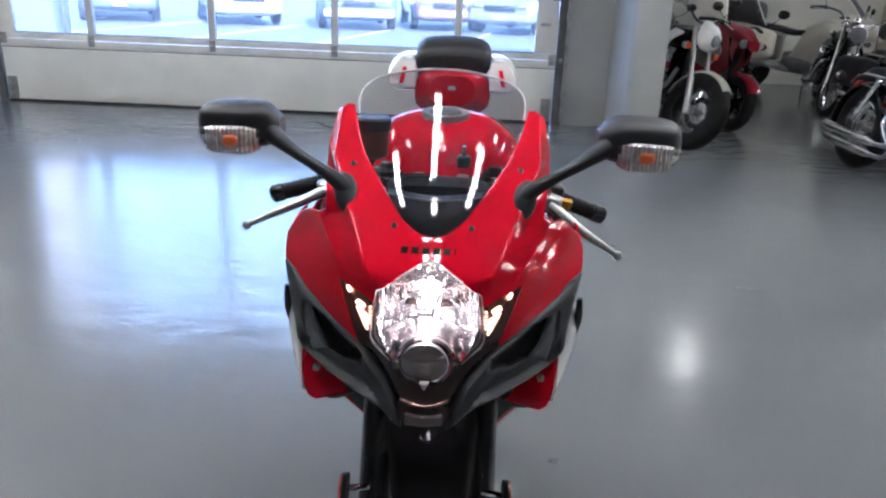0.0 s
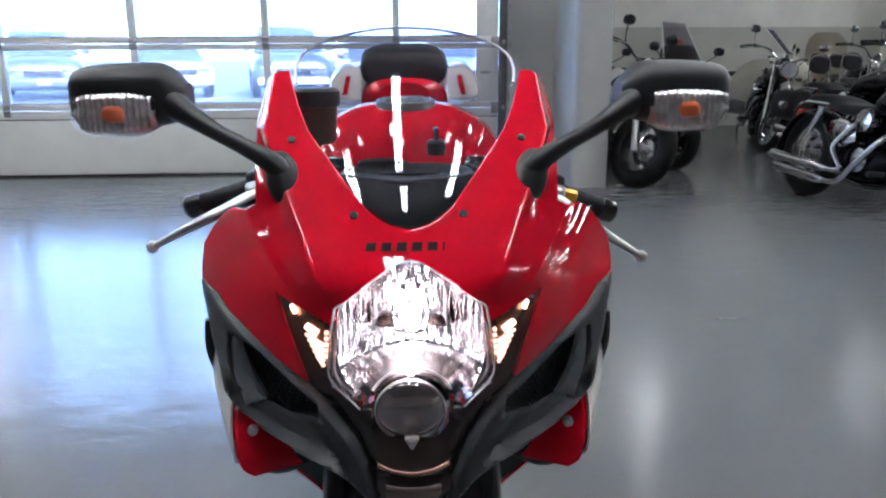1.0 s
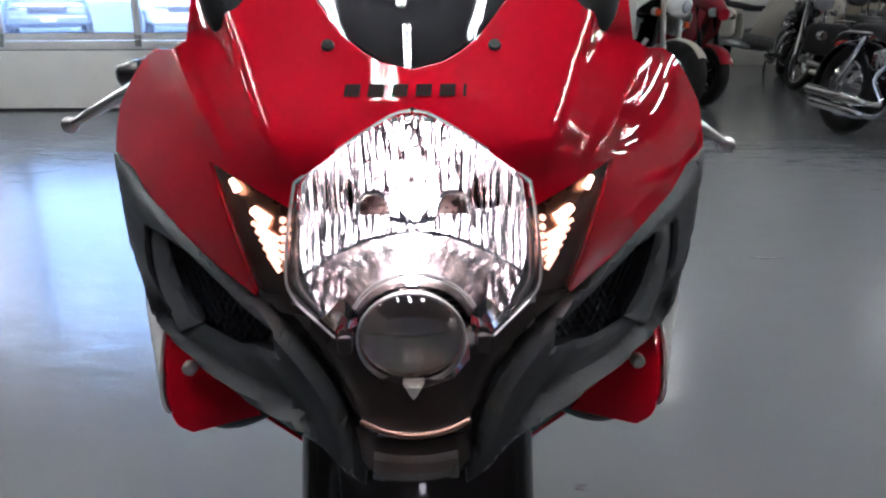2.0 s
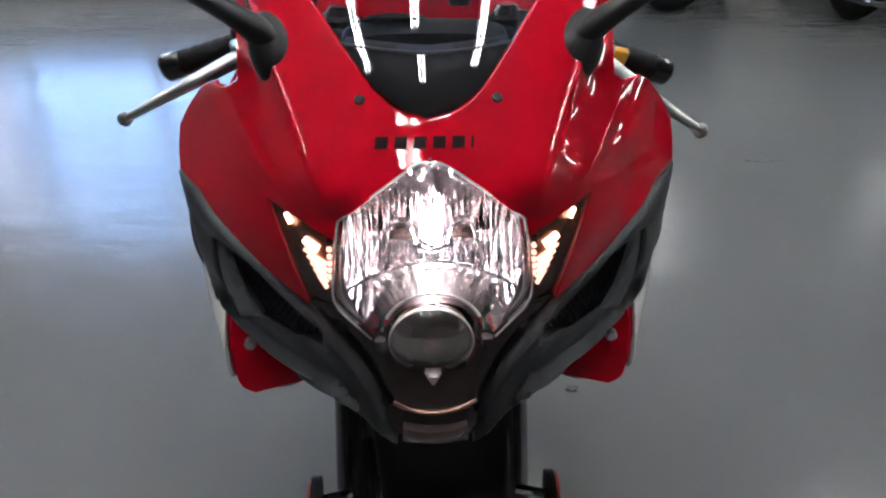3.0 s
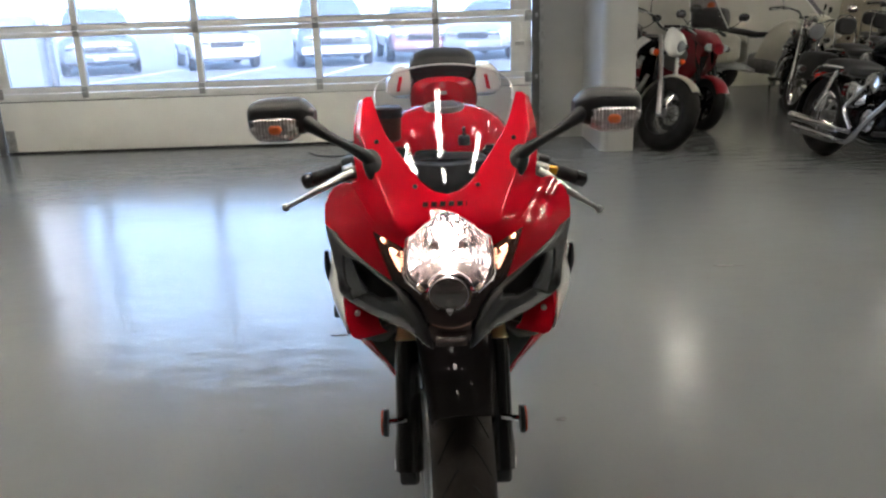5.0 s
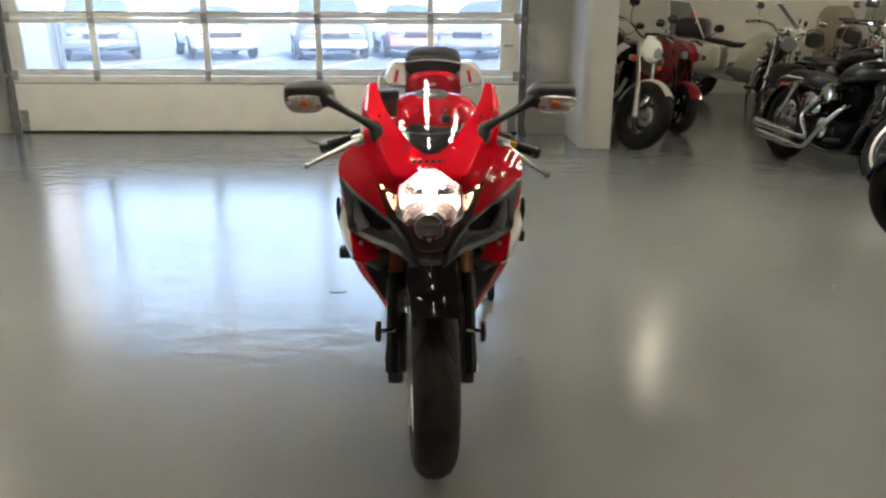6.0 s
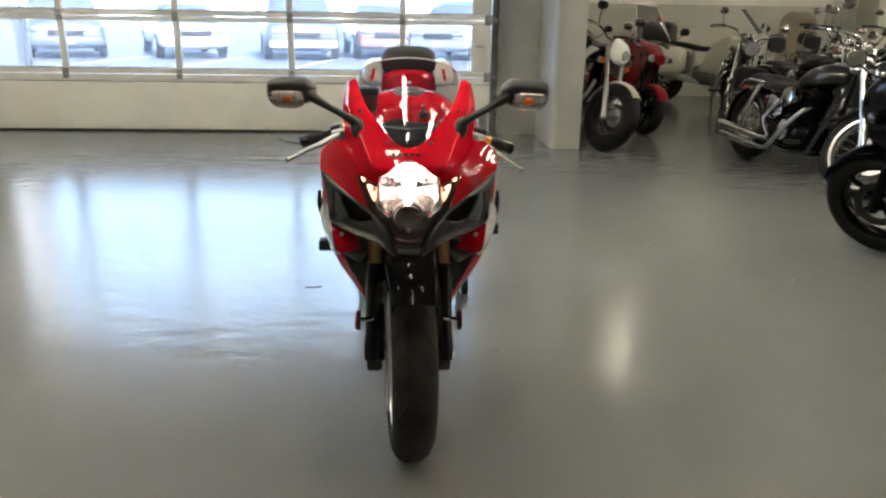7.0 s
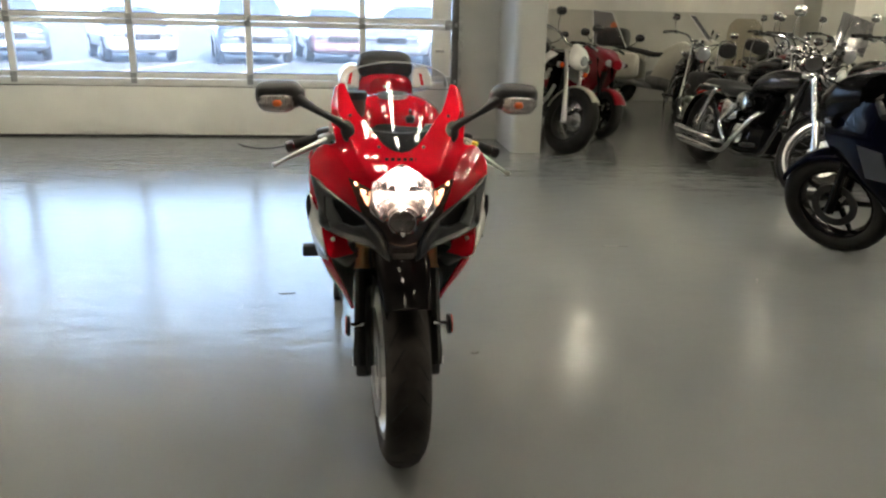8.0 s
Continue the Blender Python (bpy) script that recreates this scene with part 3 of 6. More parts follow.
structure("backdrop", box(-160, 160, 120, 121, -1.0, 60.0), HAZE, "bright hazy sky beyond the car park", "sky")
# ---- the red sport motorcycle ----
bike = thing("sport_motorcycle", "red and white sport motorcycle, headlight lit, on a rear stand", "motorcycle")

# front surface of the fairing: (x, z, y)
SKIN = plate_of([(0, .923, -.138), (0, .902, -.168), (0, .85, -.207), (0, .765, -.222), (0, .70, -.237), (.052, .938, -.124), (.071, .859, -.187),
                 (.069, .788, -.205), (.03, .70, -.228), (.129, .871, -.150), (.099, .793, -.188), (.095, .90, -.153), (.123, 1.005, .001),
                 (.124, .948, -.082), (.165, 1.065, .128), (.10, .985, -.04), (.190, .934, -.045), (.230, .892, -.024), (.222, .86, -.062),
                 (.213, .72, -.054), (.177, .80, -.122), (.12, .72, -.16), (.064, .69, -.205), (.165, 1.0, .045), (.17, .68, -.105)])


def NOSE(x, z):
    """The skin with its styling: a nearly flat middle facet that breaks back at a crisp shoulder fold."""
    ax, y0 = abs(x), SKIN(x, z)
    fold_x = min(max(.113 + (z - .93) * .55, .086), .158)
    low = min(1, max(0, (z - .855) / .035))
    fade = low * low * (3 - 2 * low)
    if fade == 0:
        return y0
    mid = SKIN(0, z)
    drop = max(SKIN(fold_x, z) - mid - .32 * fold_x ** 2, .004)
    s = ax - fold_x
    y_out = y0 - drop * (math.exp(-s / .025) if s > 0 else 1 - s / .025)
    y_in = mid + .32 * ax * ax
    h = max(0, 1 - abs(y_in - y_out) / .005)
    y = y_in if s < -.03 else max(y_in, y_out) + h * h * .00125
    # a second, softer crease on the shoulder
    side = 1 - abs(ax - (.148 + (z - .905) * .9)) / .014
    return y0 + (y - y0) * fade - (.0022 * side * fade if side > 0 else 0)


def BUBBLE(x, z):
    """Windscreen bubble: a curved centre line bent round sideways."""
    yc = float(np.interp(z, CREST_Z, CREST_Y))
    return yc + 3.0 * x * x


CREST_Z = np.linspace(.90, 1.14, 49)
crest = spline([(.90, -.155), (.923, -.138), (.960, -.106), (1.0, -.056), (1.05, .018), (1.09, .086), (1.126, .158), (1.15, .21)], 200)
CREST_Y = np.interp(CREST_Z, crest[:, 0], crest[:, 1])

V_EDGE = [(0, .923), (.020, .927), (.032, .933), (.045, .942), (.059, .957), (.074, .973), (.092, .992), (.110, 1.012), (.124, 1.036), (.134, 1.058)]
OUTER_RED = [(.141, 1.074), (.152, 1.074), (.168, 1.064), (.176, 1.024), (.175, .985), (.167, .955), (.163, .938), (.176, .931), (.194, .930), (.205, .924), (.219, .907),
             (.231, .888), (.231, .870), (.229, .854)]
RED_LOW = [(.205, .848), (.189, .834), (.169, .822), (.138, .804), (.101, .786)]
PARK_OUT = [(.133, .867), (.122, .840), (.112, .814), (.101, .786)]
PARK_TOP = [(.133, .867), (.105, .857), (.074, .845)]
HEAD = [(0, .901), (.012, .899), (.038, .885), (.072, .861), (.0745, .846), (.077, .828), (.0785, .812), (.078, .798), (.072, .788), (.049, .770), (.044, .766)]


right_side = V_EDGE + OUTER_RED + RED_LOW + PARK_OUT[2:0:-1] + PARK_TOP + HEAD[3:0:-1]
left_side = [(-x, z) for x, z in right_side[1:]]
cowl_outline = right_side + [(0, .903)] + left_side[::-1]
upper_cowl = part("upper_cowl", panel(cowl_outline, NOSE, 0.012, 0, 0.003, 0.0006), RED, bike, "glossy red nose fairing")
# true surface normals, so that the paint mirrors cleanly
me = upper_cowl.data
nor = []
for v in me.vertices:
    x, y, z = v.co
    n = v.normal.copy()
    if abs(y - NOSE(x, z)) < .0015 and n.y < -.2:
        e = .0010
        n = Vector(((NOSE(x + e, z) - NOSE(x - e, z)) / (2 * e), -1, (NOSE(x, z + e) - NOSE(x, z - e)) / (2 * e))).normalized()
    nor.append(n)
me.normals_split_custom_set_from_vertices(nor)
for x, z in ((.055, .937), (.126, 1.003)):
    for s in (-1, 1):
        y = NOSE(x, z)
        sc = lathe([(-0.003, 0.0036), (-0.001, 0.0045), (0.004, 0.0045)], 14, 'y', Matrix.Translation((s * x, y, z)) @ pose(0, 0, 0, -40, 0, 0))
        lathe([(-0.0034, 0.001), (-0.0031, 0.002)], 6, 'y', Matrix.Translation((s * x, y, z)) @ pose(0, 0, 0, -40, 0, 0), bm=sc)
        part("screw", sc, BLACK_PLASTIC, upper_cowl, "black fairing screw")
# maker's mark as plain dark bars
MARK = mat("dark_decal", (0.022, 0.005, 0.006), 0.6, var=0.1, spec=0.1)
bar_x = -.0445
for w in (.0125, .0125, .0125, .0125, .0125, .0045):
    poly = [(bar_x + .0015, .9088), (bar_x + w - .001, .9088), (bar_x + w, .9155), (bar_x + .0025, .9155)]
    part("mark", panel(poly, NOSE, 0.001, -0.0012, 0.004, 0.0), MARK, upper_cowl, "plain dark bar decal")
    bar_x += w + .0025

# --- headlight ---
lamp = part("headlight", panel([(x, z) for x, z in HEAD] + [(.030, .758), (.036, .772), (.034, .785), (.02, .797), (0, .802)] +
                               [(-x, z) for x, z in [(.02, .797), (.034, .785), (.036, .772), (.030, .758)] + HEAD[:0:-1]], NOSE, 0.010, 0.000, 0.008, 0.004), CLEAR, bike, "clear headlight lens, lit")
lamp.visible_shadow = False
# upper bowl with fine vertical flutes, running down to an arch over the projector
def arch_z(x):
    return .834 - 6.4 * x * x


flutes = random.Random(7)
flute_edge = [0.0]
while flute_edge[-1] < .085:
    flute_edge.append(flute_edge[-1] + flutes.uniform(.003, .0075))
flute_tilt = [flutes.uniform(-.28, .28) for _ in flute_edge]


def flute_at(x):
    """Depth of one upright flute: a shallow hollow, tilted by chance."""
    k = max(i for i, e in enumerate(flute_edge) if e <= abs(x) + 1e-9)
    w = flute_edge[min(k + 1, len(flute_edge) - 1)] - flute_edge[k] or .004
    u = (abs(x) - flute_edge[k]) / w - .5
    return .0015 * (1 - 4 * u * u) * w / .005 + flute_tilt[k] * u * w


bm = bmesh.new()
nx, nz = 300, 26
grid = []
for j in range(nx + 1):
    x = .0772 * (2 * j / nx - 1)
    top = float(np.interp(abs(x), (0, .012, .038, .072, .0772), (.899, .897, .883, .860, .842)))
    low = arch_z(x) - .034
    col = []
    for i in range(nz + 1):
        q = i / nz
        z = low + (top - low) * q
        # a paraboloid with the bulb in its focus, broken into uneven upright flutes
        facet = flute_at(x) + .00022 * math.sin(z * 150 + 9 * math.sin(x * 420))
        dish = -.140 - (x * x + (z - .842) ** 2) / .1 + facet
        col.append(bm.verts.new((x, max(dish, NOSE(x, z) + .006), z)))
    grid.append(col)
for j in range(nx):
    for i in range(nz):
        bm.faces.new((grid[j][i], grid[j + 1][i], grid[j + 1][i + 1], grid[j][i + 1]))
part("reflector", bm, REFLECTOR, lamp, "chromed reflector bowl with upright flutes", 24)
for s in (-1, 1):
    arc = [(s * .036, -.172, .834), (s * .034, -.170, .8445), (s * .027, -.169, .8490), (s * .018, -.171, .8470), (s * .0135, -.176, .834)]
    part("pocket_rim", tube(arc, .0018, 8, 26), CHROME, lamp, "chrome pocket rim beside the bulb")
    # flat plate; the shade of the hollow is put in its dark colour
    part("pocket", panel([(x, z) for x, y, z in arc], lambda x, z: -.1685, 0.012, 0, 0.006, 0.002), mat("shaded_pocket_plate", (0.10, 0.065, 0.055), 0.25, metal=0.7, var=0.3, scale=80), lamp, "flat plate darkened as the shaded hollow beside the bulb")
part("bulb", lathe([(-0.014, 0.001), (-0.012, 0.006), (-0.004, 0.0085), (0.016, 0.0085)], 20, 'y', Matrix.Translation((0, -.170, .843))), BULB, lamp, "glowing halogen bulb")
# two added glows, not real bulbs, brighten the fan and projector bowl
part("bulb", lathe([(-0.004, 0.001), (-0.003, 0.0035), (0.002, 0.0045), (0.012, 0.0045)], 16, 'y', Matrix.Translation((-.002, -.204, .8125))), BULB, lamp, "small added glow over the projector, brightening the fan")
part("bulb", lathe([(-0.003, 0.0006), (-0.002, 0.0022), (0.002, 0.0026), (0.006, 0.0026)], 12, 'y', Matrix.Translation((-.002, -.206, .791))), BULB, lamp, "tiny added glow inside the projector, brightening the bowl")
part("bulb_shield", tube([(-.014, -.182, .836), (0, -.188, .8345), (.014, -.182, .836)], .0022, 8, 12), CHROME, lamp, "chrome bulb shield")
# silvered wall between lens and bowl
loop = [(x * .985, .838 + (z - .838) * .985) for x, z in HEAD + [(.036, .772), (.034, .786), (.02, .798), (0, .803)]]
loop = loop + [(-x, z) for x, z in loop[-2:0:-1]]
part("lamp_wall", loft([[(x, NOSE(x, z) + .004, z) for x, z in loop], [(x, NOSE(x, z) + .018, z) for x, z in loop], [(x * .99, NOSE(x, z) + .034, z) for x, z in loop]], 5, 120, True), REFLECTOR, lamp, "silvered lamp wall")
# ribbed fan between the arch and the projector
bm = bmesh.new()
fan = []
for k in range(145):
    a = math.radians(18 + 144 * k / 144)
    c, sn = math.cos(a), math.sin(a)
    lo, hi = .0345, .12
    for _ in range(30):
        mid = (lo + hi) / 2
        lo, hi = (mid, hi) if .768 + mid * sn < arch_z(mid * c) and mid * abs(c) < .075 else (lo, mid)
    col = []
    for i in range(13):
        r = .0345 + (lo - .0345) * i / 12
        x, z = r * c, .768 + r * sn
        rib = .0034 * abs(math.sin(k * math.pi / 7.5 + .5 * math.sin(k * .37))) * math.sin(math.pi * i / 12)
        col.append(bm.verts.new((x, NOSE(x, z) + .009 + .020 * math.sin(math.pi * i / 12) ** .8 + rib, z)))
    fan.append(col)
for p, q in zip(fan, fan[1:]):
    for i in range(12):
        bm.faces.new((p[i], q[i], q[i + 1], p[i + 1]))
part("fan", bm, mat("brushed_silver_lamp_fan", (0.90, 0.83, 0.80), 0.16, metal=0.85, var=0.06, scale=60), lamp, "ribbed silver fan over the projector", 20)
part("trim_arch", tube([(x, NOSE(x, arch_z(x)) + .007, arch_z(x)) for x in (-.068 + .136 * q / 20 for q in range(21))], .0013, 8, 40), CHROME, lamp, "bright arch edge")
LAMP_PLATE = glass_mat("clear_lamp_plate", (0.80, 0.76, 0.75), 2.2, 0.03, 0.06)
PLATE = mat("matt_silver_lamp_trim", (0.74, 0.68, 0.67), 0.25, metal=0.5, var=0.08, scale=40)
for s in (-1, 1):
    wing = [(.071, .797), (.070, .790), (.049, .774), (.041, .776), (.037, .789), (.048, .803), (.062, .800)]
    part("facet", panel([(s * x, z) for x, z in wing], NOSE, 0.006, 0.008, 0.005, 0.003, push=lambda x, z, d: 0.25 * (abs(x) - .055)), LAMP_PLATE, lamp, "clear side plate")
    part("bezel", tube([(s * x, NOSE(x, z) - 0.001, z) for x, z in ((.0722, .861), (.0748, .846), (.0773, .828), (.0788, .812), (.0783, .798), (.0722, .788))], 0.0010, 8, 24), PLATE, lamp, "bright lens edge")
    part("bezel", tube([(s * x, NOSE(x, z) - 0.001, z) for x, z in ((.0722, .788), (.049, .770))], 0.0009, 8, 12), PLATE, lamp)
    part("bezel", tube([(s * x, NOSE(x, z) - 0.0005, z) for x, z in ((.001, .901), (.012, .899), (.038, .885), (.072, .861))], 0.0009, 8, 18), PLATE, lamp)
    part("tab", box(s * .0425 - .005, s * .0425 + .005, -.224, -.208, .761, .774, .003), SMOKED, lamp, "moulded lug")
BRIGHT_RIM = mat("bright_lamp_rim", (0.86, 0.82, 0.80), 0.2, metal=0.35, var=0.08, scale=60)
# projector eye: tinted bowl behind a clear dome
eye_at = Matrix.Translation((-.002, -.216, .769)) @ pose(0, 0, 0, 8, 0, 0) @ Matrix.Diagonal((.93, .93, .93, 1))
part("projector_ring", lathe([(0.002, .0355), (-0.001, .0366), (-0.0035, .0364), (-0.003, .0356), (0.001, .0350)], 40, 'y', eye_at, closed=True), BRIGHT_RIM, lamp, "thin bright projector ring")
part("projector_bowl", lathe([(0.004, .0345), (0.012, .032), (0.022, .024), (0.028, .012), (0.029, .001)], 40, 'y', eye_at), mat("dark_projector_bowl", (0.44, 0.39, 0.38), 0.14, metal=0.9, var=0.3, scale=60), lamp, "dark projector bowl")
part("brow", tube([(.0415 * math.cos(a), NOSE(.0415 * math.cos(a), .769 + .0415 * math.sin(a)) + .003, .769 + .0415 * math.sin(a)) for a in (math.radians(28 + 124 * q / 16) for q in range(17))], .0014, 8, 40), BRIGHT_RIM, lamp, "bright rim over the projector")
dome = part("projector_lens", lathe([(-0.022 * math.sin(a) + 0.000, .0356 * math.cos(a)) for a in (math.pi / 2 * q / 12 for q in range(12))] + [(-0.0200, .0005)], 48, 'y', eye_at), glass_mat("projector_dome_glass", (0.84, 0.80, 0.80), 2.4, 0.008), lamp, "clear domed projector lens")
dome.visible_shadow = False
part("projector_tip", panel([(-.0075, .7445), (.0055, .7445), (.0010, .7370), (-.0010, .7350), (-.0030, .7370)], NOSE, 0.008, -0.003, 0.004, 0.002), PLATE, lamp, "small tip below the lens")

# --- position lights ---
COPPER = mat("warm_silver_lamp_backing", (0.20, 0.14, 0.115), 0.3, metal=0.8, var=0.15, scale=60)
GUIDE = glow_mat("lit_light_guide", (1.0, 0.48, 0.25), 0.7)
for s in (-1, 1):
    poly = PARK_OUT + [(.080, .789), (.0800, .815), (.0785, .832)] + PARK_TOP[:0:-1]
    house = part("position_light", panel([(s * x, z) for x, z in poly], NOSE, 0.008, 0.007, 0.006, 0.002), SMOKED, bike, "wedge-shaped smoked position light, lit")
    lens = part("lens", panel([(s * x, z) for x, z in poly], NOSE, 0.003, -0.001, 0.006, 0.002), glass_mat("smoked_lens", (0.80, 0.74, 0.72), 1.0), house, "smoked clear lens")
    lens.visible_shadow = False
    back = [(.121, .860), (.108, .855), (.082, .845), (.082, .812), (.090, .812), (.100, .835), (.113, .849)]
    part("backing", panel([(s * x, z) for x, z in back], NOSE, 0.003, 0.0055, 0.006, 0.002), COPPER, house, "silvered backing")
    for k in range(5):
        x0, z0, x1, z1 = .1015 - .0026 * k, .8330 - .0046 * k, .0835, .8255 - .0050 * k
        part("light_guide", tube([(s * x0, NOSE(x0, z0) + .0035, z0), (s * x1, NOSE(x1, z1) + .0030, z1)], [.0014, .0019], 6), GUIDE, house, "glowing comb finger")
    for k in range(5):
        x, z = .0805, .8375 - .0055 * k
        part("light_dot", lathe([(-.0015, .0004), (0, .0021), (.002, .0021)], 8, 'y', Matrix.Translation((s * x, NOSE(x, z) + .002, z))), GUIDE, house, "glowing dot")
    for x0, z0, x1, z1, r in ((.0905, .8350, .1005, .8410, .0043), (.1115, .8515, .1160, .8570, .0028)):
        part("bulb", tube([(s * x0, NOSE(x0, z0) + .0035, z0), (s * x1, NOSE(x1, z1) + .0035, z1)], [r, r * .7], 10), PARK_BULB, house, "glowing bulb")

# --- smoked nose panel and chin ---
nose_half = [(.101, .786), (.098, .779), (.071, .764), (.052, .742), (.041, .718), (.034, .692), (.030, .677), (.016, .672)]
head_under = [(.044, .766), (.049, .770), (.072, .788), (.0783, .799), (.080, .789)]
right_half = [(0, .671)] + nose_half[::-1] + head_under[::-1] + [(.034, .760), (.0345, .753), (.024, .742), (0, .7365)]
nose = part("nose_panel", panel(right_half + [(-x, z) for x, z in right_half[-2:0:-1]], NOSE, 0.03, 0.004, 0.009, 0.004,
                                push=lambda x, z, d: -0.012 * math.exp(-((z - .688) / .012) ** 2) - 0.006 * math.exp(-((z - .716) / .005) ** 2) * (abs(x) < .034)), SMOKED, bike, "smoked dark brown nose panel under the headlight")
part("chin_strip", tube([(x, NOSE(x, z) - .0105, z) for x, z in ((-.033, .7235), (-.018, .7195), (0, .718), (.018, .7195), (.033, .7235))], .002, 8, 20),
     mat("copper_tinted_edge", (0.30, 0.17, 0.13), 0.25, metal=0.6, var=0.1), nose, "brownish glossy lip")
part("chin_plate", panel([(-.027, .683), (.027, .683), (.026, .699), (-.026, .699)], NOSE, 0.01, -0.014, 0.006, 0.004), mat("smoked_clear_plate", (0.10, 0.075, 0.07), 0.18, coat=1.0, var=0.15), nose, "glossy smoked chin plate")

# --- black intake panels ---
VANE_GREY = mat("mid_grey_plastic", (0.105, 0.106, 0.110), 0.42, var=0.12, bump=0.2, bscale=600)
def smooth_line(points, n):
    return [tuple(map(float, p)) for p in spline(points, n)]


IN_OUT = smooth_line([(0.229, 0.855), (0.224, 0.836), (0.215, 0.806), (0.21, 0.769), (0.21, 0.733), (0.199, 0.721), (0.179, 0.715), (0.146, 0.71), (0.113, 0.707), (0.089, 0.704), (0.07, 0.698), (0.046, 0.68), (0.032, 0.673)], 34)
IN_IN = smooth_line([(.033, .686), (.046, .724), (.064, .750), (.087, .772), (.106, .786), (.137, .806), (.169, .826), (.189, .836), (.205, .847)], 28)
DUCT = [(0.19, 0.811), (0.176, 0.811), (0.152, 0.805), (0.116, 0.782), (0.091, 0.766), (0.09, 0.752), (0.118, 0.744), (0.15, 0.746), (0.18, 0.725), (0.19, 0.762)]
VANE = [(0.19, 0.811), (0.176, 0.811), (0.173, 0.802), (0.162, 0.773), (0.148, 0.753), (0.18, 0.725), (0.19, 0.762)]


def line_dist(x, z, line):
    best = 1.0
    for (x0, z0), (x1, z1) in zip(line, line[1:]):
        dx, dz = x1 - x0, z1 - z0
        t = min(1, max(0, ((x - x0) * dx + (z - z0) * dz) / (dx * dx + dz * dz)))
        best = min(best, math.hypot(x0 + t * dx - x, z0 + t * dz - z))
    return best


def CHEEK(x, z):
    """The intake surround stands proud of the nose, more so away from the red paint."""
    d = min(1, line_dist(abs(x), z, IN_IN) / .05)
    return NOSE(x, z) - .018 * d * d * (3 - 2 * d)


def intake_push(x, z, d):
    ax = abs(x)
    inner, outer = line_dist(ax, z, IN_IN), line_dist(ax, z, IN_OUT)
    ridge = -.007 * min(1, inner / .008, max(0, (.024 - inner) / .012))
    groove = .0012 * math.exp(-(inner / .002) ** 2)
    low = min(1, max(0, (.775 - z) / .03))
    q = min(1, max(0, min((inner - .020) / .016, (outer - .003) / .014)))
    rim = -.003 * math.exp(-((outer - .005) / .0045) ** 2) * low
    return ridge + groove + rim + .012 * low * q * q * (3 - 2 * q)


def offset_line(line, d):
    out = []
    for (x0, z0), (x, z), (x1, z1) in zip(line, line[1:], line[2:]):
        k = d / math.hypot(x1 - x0, z1 - z0)
        out.append((x + (z1 - z0) * k, z - (x1 - x0) * k))
    return out


BEVEL = offset_line(IN_IN, .008)[3:-3]
for s in (-1, 1):
    hole = [(s * x, z) for x, z in DUCT]
    ip = part("intake_panel", panel([(s * x, z) for x, z in IN_OUT + IN_IN], CHEEK, 0.05, 0.0, 0.0045, 0.004, holes=(hole,), push=intake_push, creases=([(s * x, z) for x, z in BEVEL],)), INTAKE_PLASTIC, bike, "matt black air intake surround", 32)
    part("duct_back", panel(hole, CHEEK, 0.0, 0.028, 0.012, 0), SEAL, ip, "dark intake duct")
    bm = bmesh.new()
    for k in range(26):
        for d in (-1, 1):
            a, b = (.07 + .006 * k, .715), (.07 + .006 * k + d * .06, .815)
            pts = [(a[0] + (b[0] - a[0]) * q / 20, a[1] + (b[1] - a[1]) * q / 20) for q in range(21)]
            run = [p for p in pts if inside(p, DUCT)]
            if len(run) > 1:
                tube([(s * p[0], CHEEK(p[0], p[1]) + .018, p[1]) for p in (run[0], run[len(run) // 2], run[-1])], .0010, 4, bm=bm)
    part("mesh", bm, BLACK_PLASTIC, ip, "black wire mesh")
    part("vane", panel([(s * x, z) for x, z in VANE], CHEEK, 0.03, 0.003, 0.006, 0.004), VANE_GREY, ip, "dark grey inlet vane")

# --- windscreen ---
SCREEN = V_EDGE + [(.138, 1.075), (.133, 1.092), (.110, 1.108), (.080, 1.117), (.040, 1.124), (0, 1.126)]
screen = part("windscreen", panel(SCREEN + [(-x, z) for x, z in SCREEN[-2:0:-1]], BUBBLE, 0.0, 0.004, 0.012, 0.0), SCREEN_GLASS, bike, "clear acrylic windscreen bubble")
screen.visible_shadow = False
top_edge = [(s * x, z) for s, row in ((-1, SCREEN[-1:8:-1][::-1]), (1, SCREEN[-2:8:-1])) for x, z in row]
part("edge", tube([(x, BUBBLE(x, z) + .004, z) for x, z in top_edge], .0019, 8, 60), mat("polished_acrylic_edge", (0.80, 0.81, 0.82), 0.15, var=0.05, coat=1.0), screen, "polished windscreen edge")
# black shroud under the lower part of the screen
shroud = [(0, .924), (.020, .928), (.045, .943), (.059, .958), (.070, .970), (.040, .968), (0, .966)]
part("inner_shroud", panel(shroud + [(-x, z) for x, z in shroud[-2:0:-1]], BUBBLE, 0.03, 0.006, 0.010, 0.002), COCKPIT, bike, "matt black inner shroud")
part("shroud_lip", tube([(x, BUBBLE(x, z) + .004, z) for x, z in ((-.072, .971), (-.040, .969), (0, .967), (.040, .969), (.072, .971))], .0012, 8, 24), GREY_PLASTIC, bike)

# --- cockpit ---
tray = loft([[(-.12, .02, .95), (-.06, -.02, .945), (0, -.03, .942), (.06, -.02, .945), (.12, .02, .95)], [(-.15, .10, .93), (-.07, .08, .925), (0, .08, .92), (.07, .08, .925), (.15, .10, .93)],
             [(-.15, .24, .90), (-.07, .24, .89), (0, .24, .885), (.07, .24, .89), (.15, .24, .90)]], 12, 16)
part("cockpit_tray", thick(tray, 0.006), COCKPIT, bike)
